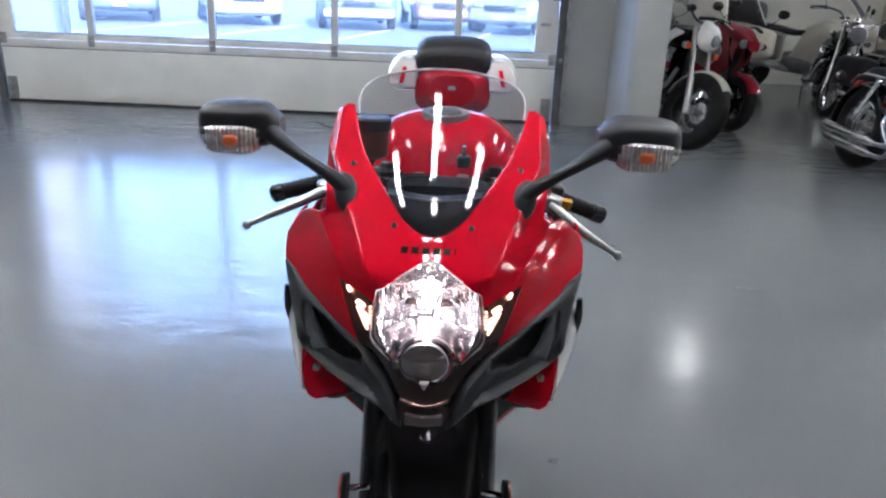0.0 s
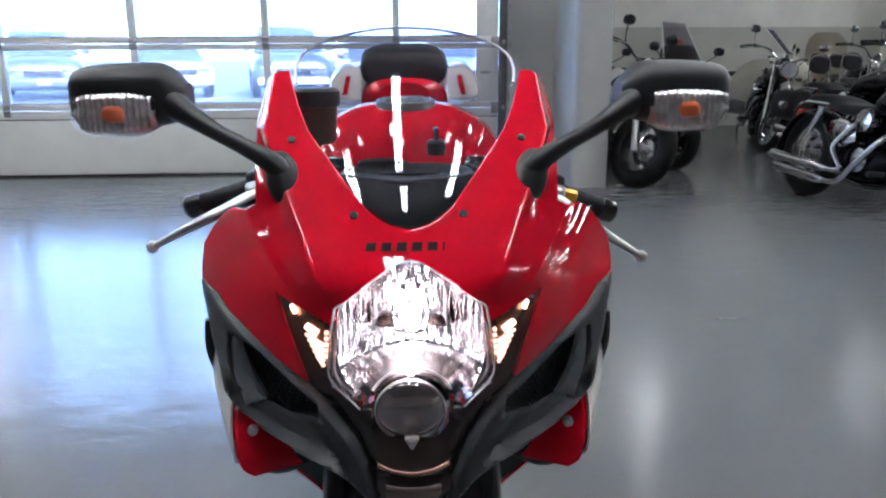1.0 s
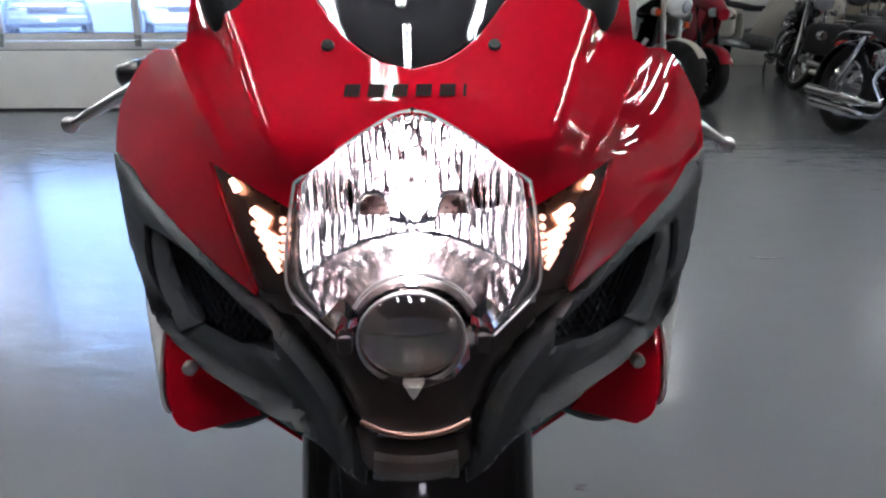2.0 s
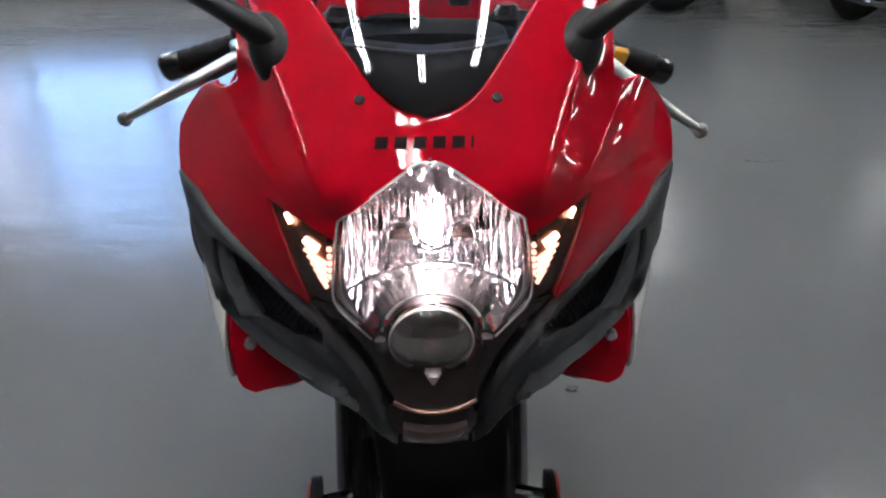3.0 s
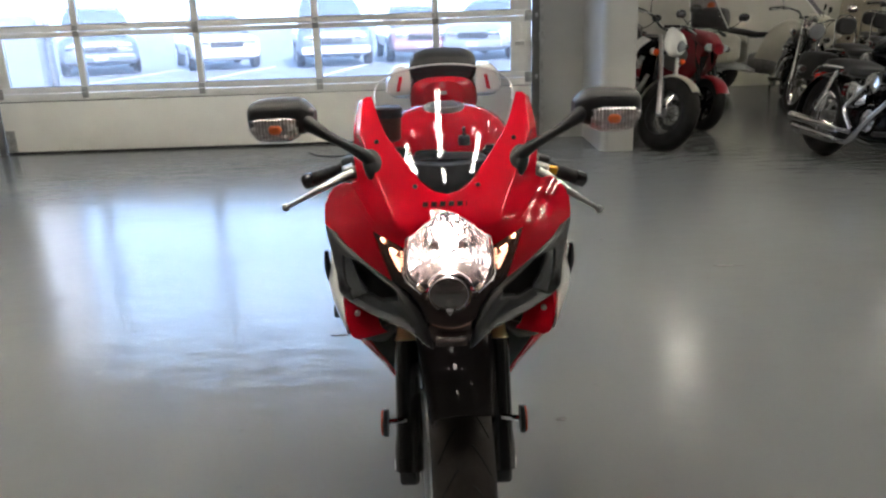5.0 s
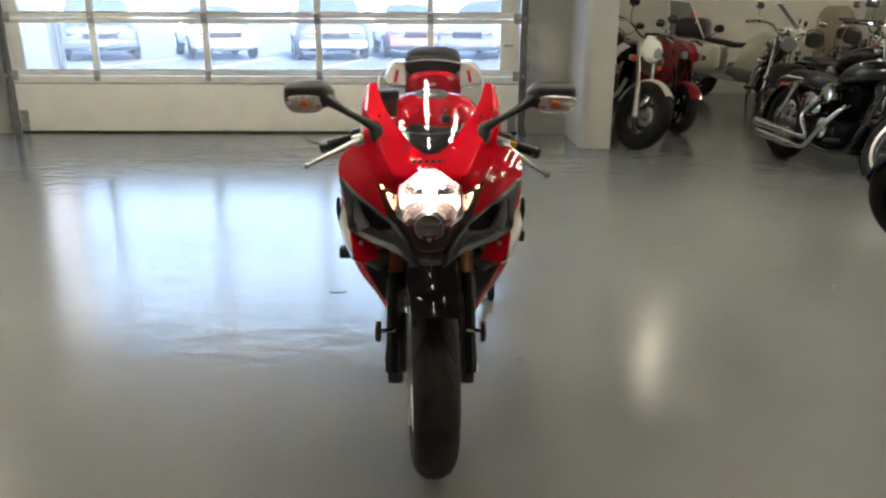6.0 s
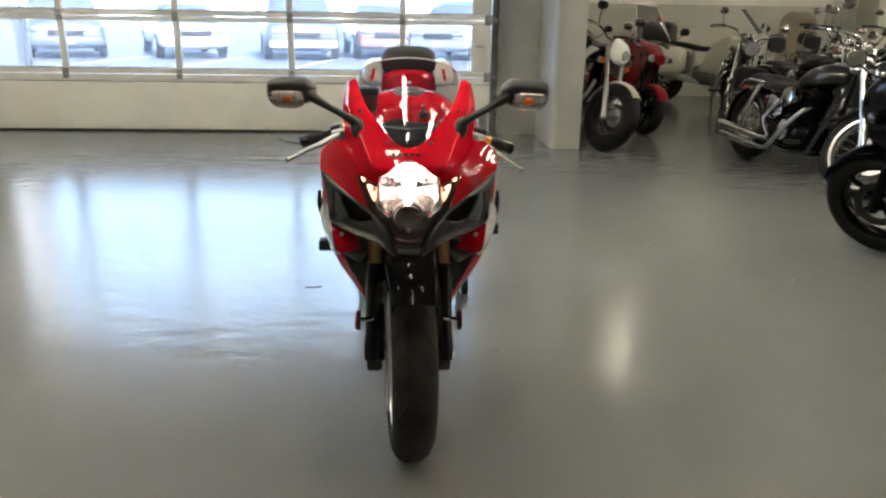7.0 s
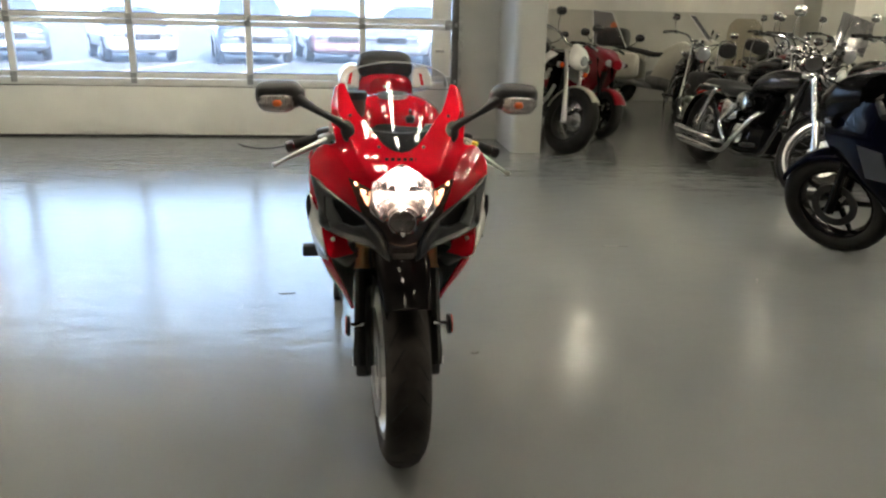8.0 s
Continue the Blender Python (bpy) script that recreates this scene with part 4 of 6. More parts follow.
dash = part("instrument_panel", loft([ring(0, .040, .940, .075, .014, 3), ring(0, .075, .943, .085, .018, 3), ring(0, .105, .940, .075, .014, 3)], 10, 30, True, True), COCKPIT, bike, "black instrument cluster")
part("dial", lathe([(0, .034), (.004, .032)], 28, 'z', Matrix.Translation((-.03, .085, .956)) @ pose(0, 0, 0, -20, 0, 0)), SEAL, dash)
clamp = part("top_clamp", box(-.125, .125, .175, .245, .900, .922, .008), BLACK_SATIN, bike, "black top fork clamp")
for s in (-1, 1):
    part("fork_cap", lathe([(0, .027), (.018, .027), (.022, .018), (.032, .012)], 20, 'z', Matrix.Translation((s * .098, .205, .92)) @ pose(0, 0, 0, 0, 0, 0)), BLACK_GLOSS, clamp)
    part("bolt", lathe([(0, .012), (.012, .011)], 6, 'z', Matrix.Translation((s * .04, .20, .922))), STEEL, clamp)
part("steering_damper", tube([(-.11, .140, .925), (.10, .135, .925)], .014, 14), BLACK_GLOSS, bike, "black steering damper")
key = part("ignition_key", lathe([(-.012, .012), (.004, .013), (.008, .010)], 20, 'z', Matrix.Translation((.040, .160, .972))), BLACK_PLASTIC, bike, "ignition switch with key")
part("key_blade", box(.036, .044, .150, .172, .980, .997, .002), CHROME, key)
res = part("brake_reservoir", lathe([(0, .020), (.004, .024), (.044, .026), (.046, .026)], 24, 'z', Matrix.Translation((-.112, .095, .985))), FLUID, bike, "brown brake fluid cup")
part("lid", lathe([(.046, .028), (.048, .030), (.064, .030), (.068, .026)], 24, 'z', Matrix.Translation((-.112, .095, .985))), BLACK_PLASTIC, res, "black screw lid")
part("hose", tube([(-.112, .095, .985), (-.13, .11, .95), (-.16, .15, .93), (-.20, .16, .915)], .006, 8, 20), RUBBER, bike)

# --- mirrors ---
SIGNAL_BACK = mat("signal_reflector", (0.80, 0.78, 0.77), 0.22, metal=0.6, var=0.25, scale=90, bump=0.6, bscale=160)
for s in (-1, 1):
    pad = bmesh.new()
    bmesh.ops.create_uvsphere(pad, u_segments=24, v_segments=16, radius=1.0, matrix=Matrix.Translation((s * .1305, -.071, .966)) @ pose(0, 0, 0, -38, 0, -22 * s) @ Matrix.Diagonal((.0185, .017, .034, 1)))
    base = part("mirror_base", pad, BLACK_PLASTIC, bike, "black oval mirror base", 75)
    arm = part("mirror_arm", tube([(s * .126, -.070, .962), (s * .140, -.072, .982), (s * .170, -.062, .999), (s * .205, -.045, 1.015), (s * .240, -.028, 1.034), (s * .262, -.015, 1.046)],
                                  [.015, .0135, .0105, .0105, .015, .022], 14, 30, flat=0.9), BLACK_PLASTIC, bike, "black mirror arm")
    secs = []
    for x, zc, h0, h1, yf, yb in ((.240, 1.045, .018, .018, -.022, .020), (.262, 1.049, .034, .030, -.040, .036), (.290, 1.051, .035, .036, -.048, .044), (.325, 1.051, .034, .038, -.050, .044),
                                  (.350, 1.051, .030, .033, -.042, .040), (.360, 1.051, .022, .022, -.028, .034), (.364, 1.051, .008, .010, -.010, .022)):
        rw = []
        for k in range(18):
            a = 2 * math.pi * k / 18
            c, q = math.cos(a), math.sin(a)
            cc, qq = math.copysign(abs(c) ** .7, c), math.copysign(abs(q) ** .7, q)
            rw.append((s * x, (yb if cc > 0 else -yf) * cc, zc + (h0 if qq > 0 else h1) * qq))
        secs.append(rw)
    head = part("mirror_housing", loft(secs, 26, 40, True, True), BLACK_PLASTIC, arm, "black mirror housing with a built-in turn signal")
    sig = []
    for x, z0, z1, y in ((.266, 1.018, 1.054, -.049), (.285, 1.010, 1.057, -.060), (.315, 1.010, 1.057, -.064), (.340, 1.013, 1.055, -.059), (.358, 1.026, 1.048, -.040)):
        sig.append([(s * x, y + .012, z0), (s * x, y - .001, z0 + .006), (s * x, y - .003, (z0 + z1) / 2), (s * x, y, z1 - .003), (s * x, y + .012, z1)])
    lens = part("signal_lens", loft(sig, 20, 14), glass_mat("signal_lens_clear", (0.95, 0.95, 0.95), 2.6, 0.08), head, "clear turn signal lens")
    lens.visible_shadow = False
    back = loft([[(x, y + .009, z) for x, y, z in row] for row in sig], 61, 14)
    for v in back.verts:
        v.co.y += .0035 * abs(math.sin(v.co.x * 520)) + .002 * math.sin(v.co.z * 400)
    part("signal_back", back, SIGNAL_BACK, head, "fluted silvered signal reflector")
    part("signal_bulb", loft([ring(s * .306, -.061, 1.034, .006, .005, 2.6, 12), ring(s * .306, -.057, 1.034, .011, .008, 2.8, 12), ring(s * .306, -.045, 1.034, .014, .010, 2.8, 12)], 8, 16, True, True), AMBER, head, "orange signal bulb")
    part("mirror_glass", box(s * .308 - .040, s * .308 + .040, .042, .046, 1.024, 1.076, .0018), SILVERED, head, "mirror glass")

# --- handlebars: grips, switches, levers ---
for s, g0, g1, l0, l1, l2 in ((-1, (-.195, .205, .915), (-.288, .201, .889), (-.195, .135, .915), (-.265, .105, .885), (-.337, .116, .848)),
                              (1, (.195, .205, .905), (.284, .223, .870), (.195, .135, .905), (.255, .105, .865), (.317, .112, .824))):
    g0, g1 = Vector(g0), Vector(g1)
    d = (g1 - g0).normalized()
    grip = bmesh.new()
    pts = [g0 + (g1 - g0) * q / 14 for q in range(15)]
    tube(pts, [.0148 + (.0009 if q % 2 else -.0006) for q in range(15)], 14, bm=grip)
    hb = part("handlebar", tube([(s * .098, .205, .935), (s * .14, .20, .930), tuple(g0), tuple(g1)], .0115, 12, 24), BLACK_GLOSS, bike, "black clip-on handlebar")
    part("grip", grip, RUBBER, hb, "ribbed black rubber grip")
    part("bar_end", tube([g1, g1 + d * .006, g1 + d * .022, g1 + d * .026], [.0155, .0170, .0170, .013], 14), BLACK_GLOSS, hb)
    sw = box(-.024, .024, -.020, .022, -.024, .024, .007, 3)
    move(sw, Matrix.Translation(g0 + d * .004) @ pose(0, 0, 0, 0, 12 * s, 0))
    part("switch_block", sw, BLACK_PLASTIC, hb, "black switch block")
    if s > 0:
        yw = move(box(-.011, .011, -.006, .006, -.009, .009, .003), Matrix.Translation((.226, .166, .899)) @ pose(0, 0, 0, 20, 12, 0))
        part("button", yw, YELLOW, hb, "yellow switch button")
    lev = tube([l0, tuple(Vector(l0) * .6 + Vector(l1) * .4), l1, tuple(Vector(l1) * .4 + Vector(l2) * .6), l2], [.014, .0125, .010, .0075, .006], 12, 30, flat=0.7)
    part("lever", lev, ALLOY, hb, "polished alloy lever")
    bl = bmesh.new()
    bmesh.ops.create_uvsphere(bl, u_segments=14, v_segments=10, radius=.0085, matrix=Matrix.Translation(l2))
    part("lever_ball", bl, ALLOY, hb)
    perch = move(box(-.026, .026, -.016, .016, -.013, .013, .006, 3), Matrix.Translation((s * .190, .150, .918 if s < 0 else .908)) @ pose(0, 0, 0, 0, 14 * s, -18 * s))
    part("lever_perch", perch, ALLOY, hb, "cast alloy lever perch")
    part("cable", tube([(s * .18, .14, .91), (s * .14, .06, .90), (s * .10, .08, .86), (s * .08, .2, .78)], .005, 8, 24), RUBBER, hb)

# --- tank, seat, tail ---
tank = part("fuel_tank", loft([ring(0, .245, .86, .085, .055, 2.6, 24, .06), ring(0, .270, .87, .125, .098, 2.7, 24, .08), ring(0, .32, .875, .155, .127, 2.7, 24, .10), ring(0, .40, .875, .168, .143, 2.6, 24, .12),
                               ring(0, .49, .87, .160, .140, 2.5, 24, .12), ring(0, .58, .86, .130, .112, 2.4, 24, .11), ring(0, .67, .84, .100, .075, 2.3, 24, .10), ring(0, .73, .83, .085, .05, 2.2, 24, .08)], 34, 48, True, True), RED, bike, "glossy red fuel tank")
cap_at = Matrix.Translation((0, .375, 1.016)) @ pose(0, 0, 0, 4, 0, 0)
part("filler_ring", lathe([(-.006, .048), (.004, .047), (.006, .042), (.004, .034), (-.004, .033)], 36, 'z', cap_at, closed=True), STEEL, tank, "steel filler ring")
part("filler_cap", lathe([(-.004, .034), (.004, .033), (.007, .028), (.006, .012), (.008, .010)], 32, 'z', cap_at), DULL_ALLOY, tank, "locking filler cap")
for k in range(6):
    a = k * math.pi / 3
    part("cap_bolt", lathe([(.004, .003), (.007, .003)], 6, 'z', cap_at @ Matrix.Translation((.040 * math.cos(a), .040 * math.sin(a), 0))), CHROME, tank)
part("rider_seat", loft([ring(0, .70, .845, .08, .03, 3, 20), ring(0, .78, .845, .12, .035, 3, 20), ring(0, .88, .86, .14, .04, 3, 20), ring(0, .96, .885, .13, .045, 3, 20)], 16, 30, True, True), LEATHER, bike, "black vinyl rider seat")
hump = part("seat_cowl", loft([ring(0, .955, .985, .062, .040, 2.6, 20, .045), ring(0, .985, .985, .095, .050, 2.6, 20, .06), ring(0, 1.03, .965, .108, .074, 3, 20, .06), ring(0, 1.12, .975, .105, .078, 3, 20, .06),
                              ring(0, 1.24, .985, .085, .066, 3, 20, .05), ring(0, 1.36, .99, .05, .03, 3, 20, .03)], 24, 40, True, True), RED, bike, "red seat cowl")
part("pillion_pad", loft([ring(0, 1.000, 1.045, .088, .025, 3, 20), ring(0, 1.02, 1.055, .103, .042, 3.2, 20), ring(0, 1.09, 1.062, .108, .052, 3.2, 20), ring(0, 1.17, 1.066, .104, .050, 3, 20), ring(0, 1.25, 1.06, .080, .036, 3, 20)], 22, 36, True, True),
     LEATHER, bike, "black vinyl pillion pad")
part("mark", box(-.010, .010, .950, .958, .985, .995, .002), WHITE_PAINT, hump, "small white emblem shape")
for s in (-1, 1):
    tail = loft([[(s * .106, .97, .985), (s * .150, .955, .985), (s * .174, .955, 1.0), (s * .167, .975, 1.035), (s * .140, .99, 1.060), (s * .108, 1.0, 1.056)],
                 [(s * .10, 1.12, .96), (s * .150, 1.10, .965), (s * .178, 1.10, .995), (s * .170, 1.11, 1.045), (s * .138, 1.12, 1.070), (s * .105, 1.12, 1.064)],
                 [(s * .05, 1.40, .95), (s * .08, 1.40, .96), (s * .095, 1.40, .99), (s * .09, 1.40, 1.02), (s * .07, 1.40, 1.04), (s * .05, 1.40, 1.04)]], 20, 20)
    tp = part("tail_panel", thick(tail, .004), WHITE_PAINT, bike, "glossy white tail panel")
    face = loft([[(s * .104, .968, .984), (s * .104, .985, 1.02), (s * .106, 1.0, 1.056)], [(s * .173, .953, .995), (s * .168, .967, 1.025), (s * .146, .988, 1.057)]], 8, 8)
    part("tail_front", thick(face, .004), WHITE_PAINT, tp)
    st = loft([[(s * .134, .958, .998), (s * .146, .956, .997)], [(s * .126, .974, 1.040), (s * .137, .972, 1.040)]], 6, 4)
    part("stripe", thick(st, .003), RED, tp, "red slash stripe")

# --- side fairings ---
SIDE = [[(.188, -.030, .725), (.196, -.090, .70), (.190, -.108, .655), (.191, .05, .594), (.170, .10, .529), (.143, .20, .428), (.128, .26, .36)],
        [(.226, .0, .77), (.236, .0, .72), (.233, .03, .67), (.219, .08, .60), (.200, .14, .525), (.165, .23, .43), (.138, .30, .35)],
        [(.240, .12, .79), (.246, .13, .72), (.240, .17, .65), (.222, .22, .57), (.197, .29, .49), (.160, .36, .40), (.115, .42, .33)],
        [(.235, .36, .80), (.232, .37, .70), (.222, .40, .60), (.200, .43, .51), (.170, .47, .42), (.130, .50, .35), (.085, .53, .30)],
        [(.190, .66, .77), (.180, .66, .66), (.168, .66, .57), (.150, .67, .48), (.125, .68, .40), (.095, .68, .34), (.060, .69, .30)]]
for s in (-1, 1):
    rows = [[(s * x, y, z) for x, y, z in row] for row in SIDE]
    sf = part("side_fairing", thick(loft(rows, 40, 36), .004), RED, bike, "glossy red side fairing with a white band")
    band = [[(s * (q[0] + .004), q[1] - .003, q[2]) for q in spline(row, 24)[0:13]] for row in SIDE]
    shares = [max(.02, .30 - .06 * k) for k in range(len(band[0]))]
    lead = [tuple((1 - f) * np.array(a) + f * np.array(b)) for a, b, f in zip(band[0], band[1], shares)]
    part("white_band", thick(loft([lead] + band[1:4], 24, 20), .003), WHITE_PAINT, sf, "white paint band")
    fr = loft([[(s * .188, -.030, .722), (s * .194, -.078, .710), (s * .193, -.102, .692), (s * .187, -.122, .660), (s * .172, -.126, .650)],
               [(s * .146, -.050, .715), (s * .143, -.080, .705), (s * .138, -.105, .692), (s * .130, -.122, .675), (s * .120, -.126, .664)]], 10, 16)
    ff = part("fairing_front", thick(fr, .004), RED, sf, "red leading face of the side fairing")
    scw = Matrix.Translation((s * .173, -.113, .698))
    part("screw", lathe([(-.004, .004), (-.002, .0055), (.004, .0055)], 14, 'y', scw), STEEL, ff, "steel fairing screw")
    duct = loft([[(s * .186, -.106, .660), (s * .150, -.118, .668), (s * .110, -.10, .672)], [(s * .180, -.09, .646), (s * .148, -.098, .640), (s * .112, -.08, .645)],
                 [(s * .165, .02, .60), (s * .14, .03, .58), (s * .115, .05, .60)]], 12, 12)
    part("inner_duct", thick(duct, .004), BLACK_PLASTIC, sf, "black inner duct panel")
    inner = loft([[(s * .189, .058, .60), (s * .168, .108, .53), (s * .141, .208, .43), (s * .126, .268, .36)], [(s * .120, .10, .63), (s * .112, .14, .54), (s * .102, .22, .44), (s * .090, .28, .37)]], 12, 12)
    part("inner_panel", thick(inner, .004), BLACK_PLASTIC, sf)
    win = loft([[(s * .232, .10, .86), (s * .236, .10, .80)], [(s * .215, .34, .90), (s * .235, .34, .81)], [(s * .18, .50, .88), (s * .205, .56, .79)]], 14, 6)
    part("upper_side", thick(win, .004), RED, sf)
    side = loft([[(s * .229, .0, .876), (s * .222, .0, .80), (s * .216, .0, .735)], [(s * .240, .06, .880), (s * .243, .06, .80), (s * .236, .06, .74)],
                 [(s * .236, .14, .885), (s * .241, .14, .81), (s * .238, .14, .75)]], 10, 12)
    part("cowl_side", thick(side, .004), RED, sf)
    fin = loft([[(s * .168, .105, 1.062), (s * .176, .075, 1.02), (s * .176, .02, .98), (s * .168, -.03, .955)], [(s * .166, .15, 1.05), (s * .176, .13, 1.01), (s * .182, .10, .975), (s * .186, .06, .945)]], 6, 14)
    part("fin_side", thick(fin, .003), RED, sf)
    part("wing_edge", tube([(s * .239, -.01, .79), (s * .240, .0, .75), (s * .234, .01, .71), (s * .226, .01, .68)], [.004, .007, .006, .002], 8, 16), BLACK_PLASTIC, sf, "black trailing edge")

# --- radiator and engine mass ---
rad = part("radiator", box(-.120, .120, .155, .185, .47, .74, .006), BLACK_PLASTIC, bike, "black finned radiator")
fin = part("fin", box(-.115, .115, .148, .156, .478, .4795), SEAL, rad)
for k in range(1, 35):
    other = new("fin", fin.data)
    other.parent = rad
    other.location.z = .0074 * k
part("engine", loft([ring(0, .22, .55, .15, .16, 3, 16), ring(0, .45, .52, .20, .18, 3, 16), ring(0, .75, .50, .18, .15, 3, 16)], 10, 24, True, True), DULL_ALLOY, bike, "dark alloy engine")
part("frame_spar", tube([(-.10, .25, .80), (-.16, .5, .74), (-.13, .82, .52)], .035, 10, 16), BLACK_GLOSS, bike)
part("frame_spar", tube([(.10, .25, .80), (.16, .5, .74), (.13, .82, .52)], .035, 10, 16), BLACK_GLOSS, bike)
part("belly_pan", loft([ring(0, .24, .40, .07, .05, 3, 14), ring(0, .45, .36, .10, .07, 3, 14), ring(0, .75, .35, .09, .06, 3, 14)], 10, 20, True, True), BLACK_PLASTIC, bike)

# --- fork ---
for s in (-1, 1):
    top, mid, low = Vector((s * .098, .232, .90)), Vector((s * .098, .088, .55)), Vector((s * .098, -.018, .295))
    leg = part("fork_leg", tube([low, low + (mid - low) * .15, low + (mid - low) * .3, mid], [.030, .031, .027, .026], 18), BLACK_GLOSS, bike, "black lower fork leg")
    part("stanchion", tube([mid - (top - mid) * .1, mid, mid + (top - mid) * .04, top], [.024, .026, .0205, .0205], 18), GOLD, leg, "gold anodised fork tube")
    cal = move(box(-.020, .024, -.032, .034, -.075, .075, .012, 3), Matrix.Translation((s * .092, .045, .375)) @ pose(0, 0, 0, -24, 0, 0))
    cp = part("brake_caliper", cal, BLACK_GLOSS, leg, "black radial brake caliper")
    for q in (-1, 1):
        part("bolt", lathe([(0, .007), (.006, .006)], 8, 'x', Matrix.Translation((s * .115, .045 + q * .02, .375 + q * .05))), CHROME, cp)
    part("axle_clamp", box(s * .098 - .022, s * .098 + .022, -.035, .030, .265, .325, .010, 3), BLACK_GLOSS, leg)
    rf = part("side_reflector", lathe([(-.005, .028), (.004, .029), (.005, .024)] if s > 0 else [(.005, .028), (-.004, .029), (-.005, .024)], 28, 'x', Matrix.Translation((s * .138, -.061, .437))), BLACK_PLASTIC, leg, "round side reflector on a bracket")
    part("lens", lathe([(s * .0042, .0265), (s * .008, .0255), (s * .009, .018)], 28, 'x', Matrix.Translation((s * .138, -.061, .437))), mat("dark_orange_reflector", (0.42, 0.055, 0.02), 0.2, var=0.08, coat=0.6), rf, "orange-red reflector lens")
    part("stem", tube([(s * .132, -.061, .437), (s * .098, -.050, .437)], .006, 10), CHROME, rf, "bright metal stem")
    part("brake_hose", tube([(s * .10, .06, .46), (s * .085, .10, .58), (s * .06, .15, .70)], .005, 8, 16), RUBBER, leg)

# --- front mudguard over the wheel, both turned a little on the steering ---
STEER = Matrix.Rotation(math.radians(4), 4, 'Z')
sect = []
for k in range(13):
    a = math.radians(45 + 103 * k / 12)
    w = .050 + .016 * min(1, k / 3)
    drop = .045 + .05 * math.exp(-((k - 6) / 2.5) ** 2)
    row = []
    for x, r in ((-w - .006, .352 - drop), (-w - .004, .350), (-w * .6, .362), (0, .366), (w * .6, .362), (w + .004, .350), (w + .006, .352 - drop)):
        row.append(tuple(STEER @ Vector((x, -r * math.cos(a), .30 + r * math.sin(a)))))
    sect.append(row)
part("front_mudguard", thick(loft(sect, 30, 26), .003), mat("black_lacquered_mudguard", (0.012, 0.011, 0.011), 0.5, spec=0.0, coat=0.12, var=0.1), bike, "glossy black front mudguard")


# --- wheels ---
def sport_wheel(y, r, w, rim_r, parent, turn=None):
    turn = turn or Matrix()
    at = turn @ Matrix.Translation((0, y, r))
    prof = [(-w * .40, rim_r - .004), (-w * .47, rim_r + .012), (-w * .50, r - .058), (-w * .485, r - .045), (-w * .43, r - .030), (-w * .32, r - .014), (-w * .18, r - .004), (0, r)]
    prof += [(-h, q) for h, q in prof[-2::-1]]
    tyre_bm = lathe(prof, 72, 'x', at, closed=True)
    wheel = part("wheel", tyre_bm, TYRE, parent, "black sport tyre on a white rim")
    lip = lathe([(-w * .43, rim_r + .004), (-w * .455, rim_r - .002), (-w * .44, rim_r - .016), (-w * .2, rim_r - .026), (w * .2, rim_r - .026), (w * .44, rim_r - .016), (w * .455, rim_r - .002), (w * .43, rim_r + .004)], 64, 'x', at)
    bmesh.ops.delete(lip, geom=[f for f in lip.faces if len(f.verts) > 8], context='FACES')
    rim = part("rim", lip, WHITE_PAINT, wheel, "white painted rim")
    part("hub", lathe([(-.06, .03), (-.06, .045), (.06, .045), (.06, .03)], 28, 'x', at), WHITE_PAINT, wheel)
    for k in range(6):
        a = k * math.pi / 3
        part("spoke", tube([turn @ Vector((0, y + .04 * math.cos(a), r + .04 * math.sin(a))), turn @ Vector((0, y + (rim_r - .02) * math.cos(a), r + (rim_r - .02) * math.sin(a)))], [.022, .016], 8, flat=1.4), WHITE_PAINT, wheel)
    for s in (-1, 1):
        if w < .15:
            part("brake_disc", lathe([(s * .062, .105), (s * .062, .155), (s * .067, .155), (s * .067, .105)], 48, 'x', at, closed=True), STEEL, wheel, "steel brake disc")
    # tread grooves lying just proud of the crown as dark cuts
    g = bmesh.new()
    for k in range(26):
        a0 = 2 * math.pi * k / 26
        for s in (-1, 1):
            pts = []
            for q in range(7):
                x = s * w * (.10 + .30 * q / 6)
                rr = np.interp(abs(x), [0, w * .18, w * .32, w * .43], [r, r - .004, r - .014, r - .030]) + .0002
                a = a0 + s * .05 + .20 * (q / 6) ** 1.3
                pts.append(turn @ Vector((x, float(y + rr * math.cos(a)), float(r + rr * math.sin(a)))))
            tube(pts, .0016, 5, bm=g)
    part("tread_groove", g, SEAL, wheel, "dark tread grooves")
    part("axle", tube([(-.13, y, r), (.13, y, r)], .012, 12), STEEL, wheel)
    return wheel


sport_wheel(0.0, .30, .120, .216, bike, STEER)
sport_wheel(1.40, .325, .185, .216, bike)
for s in (-1, 1):
    part("swingarm", tube([(s * .09, .82, .47), (s * .13, 1.1, .40), (s * .13, 1.42, .325)], [.035, .03, .028], 10, 16), ALLOY, bike, "alloy swingarm")
# foot pegs and pedals
for s, y, z in ((-1, .30, .545), (1, .30, .60)):
    pg = part("foot_peg", tube([(s * .19, y + .38, z - .12), (s * .285, y + .36, z - .12)], .014, 10), BLACK_PLASTIC, bike)
    part("pedal", tube([(s * .17, y + .3, z - .10), (s * .20, y + .10, z - .02), (s * .21, y, z)], .008, 8, 14), DULL_ALLOY, pg)
    part("toe_piece", box(min(s * .215, s * .282), max(s * .215, s * .282), y - .022, y + .022, z - .017, z + .017, .006), RUBBER, pg, "black rubber toe piece")
part("silencer", tube([(.13, .85, .36), (.19, 1.02, .40), (.22, 1.25, .46)], [.03, .055, .05], 16, 14), STEEL, bike, "short steel silencer")

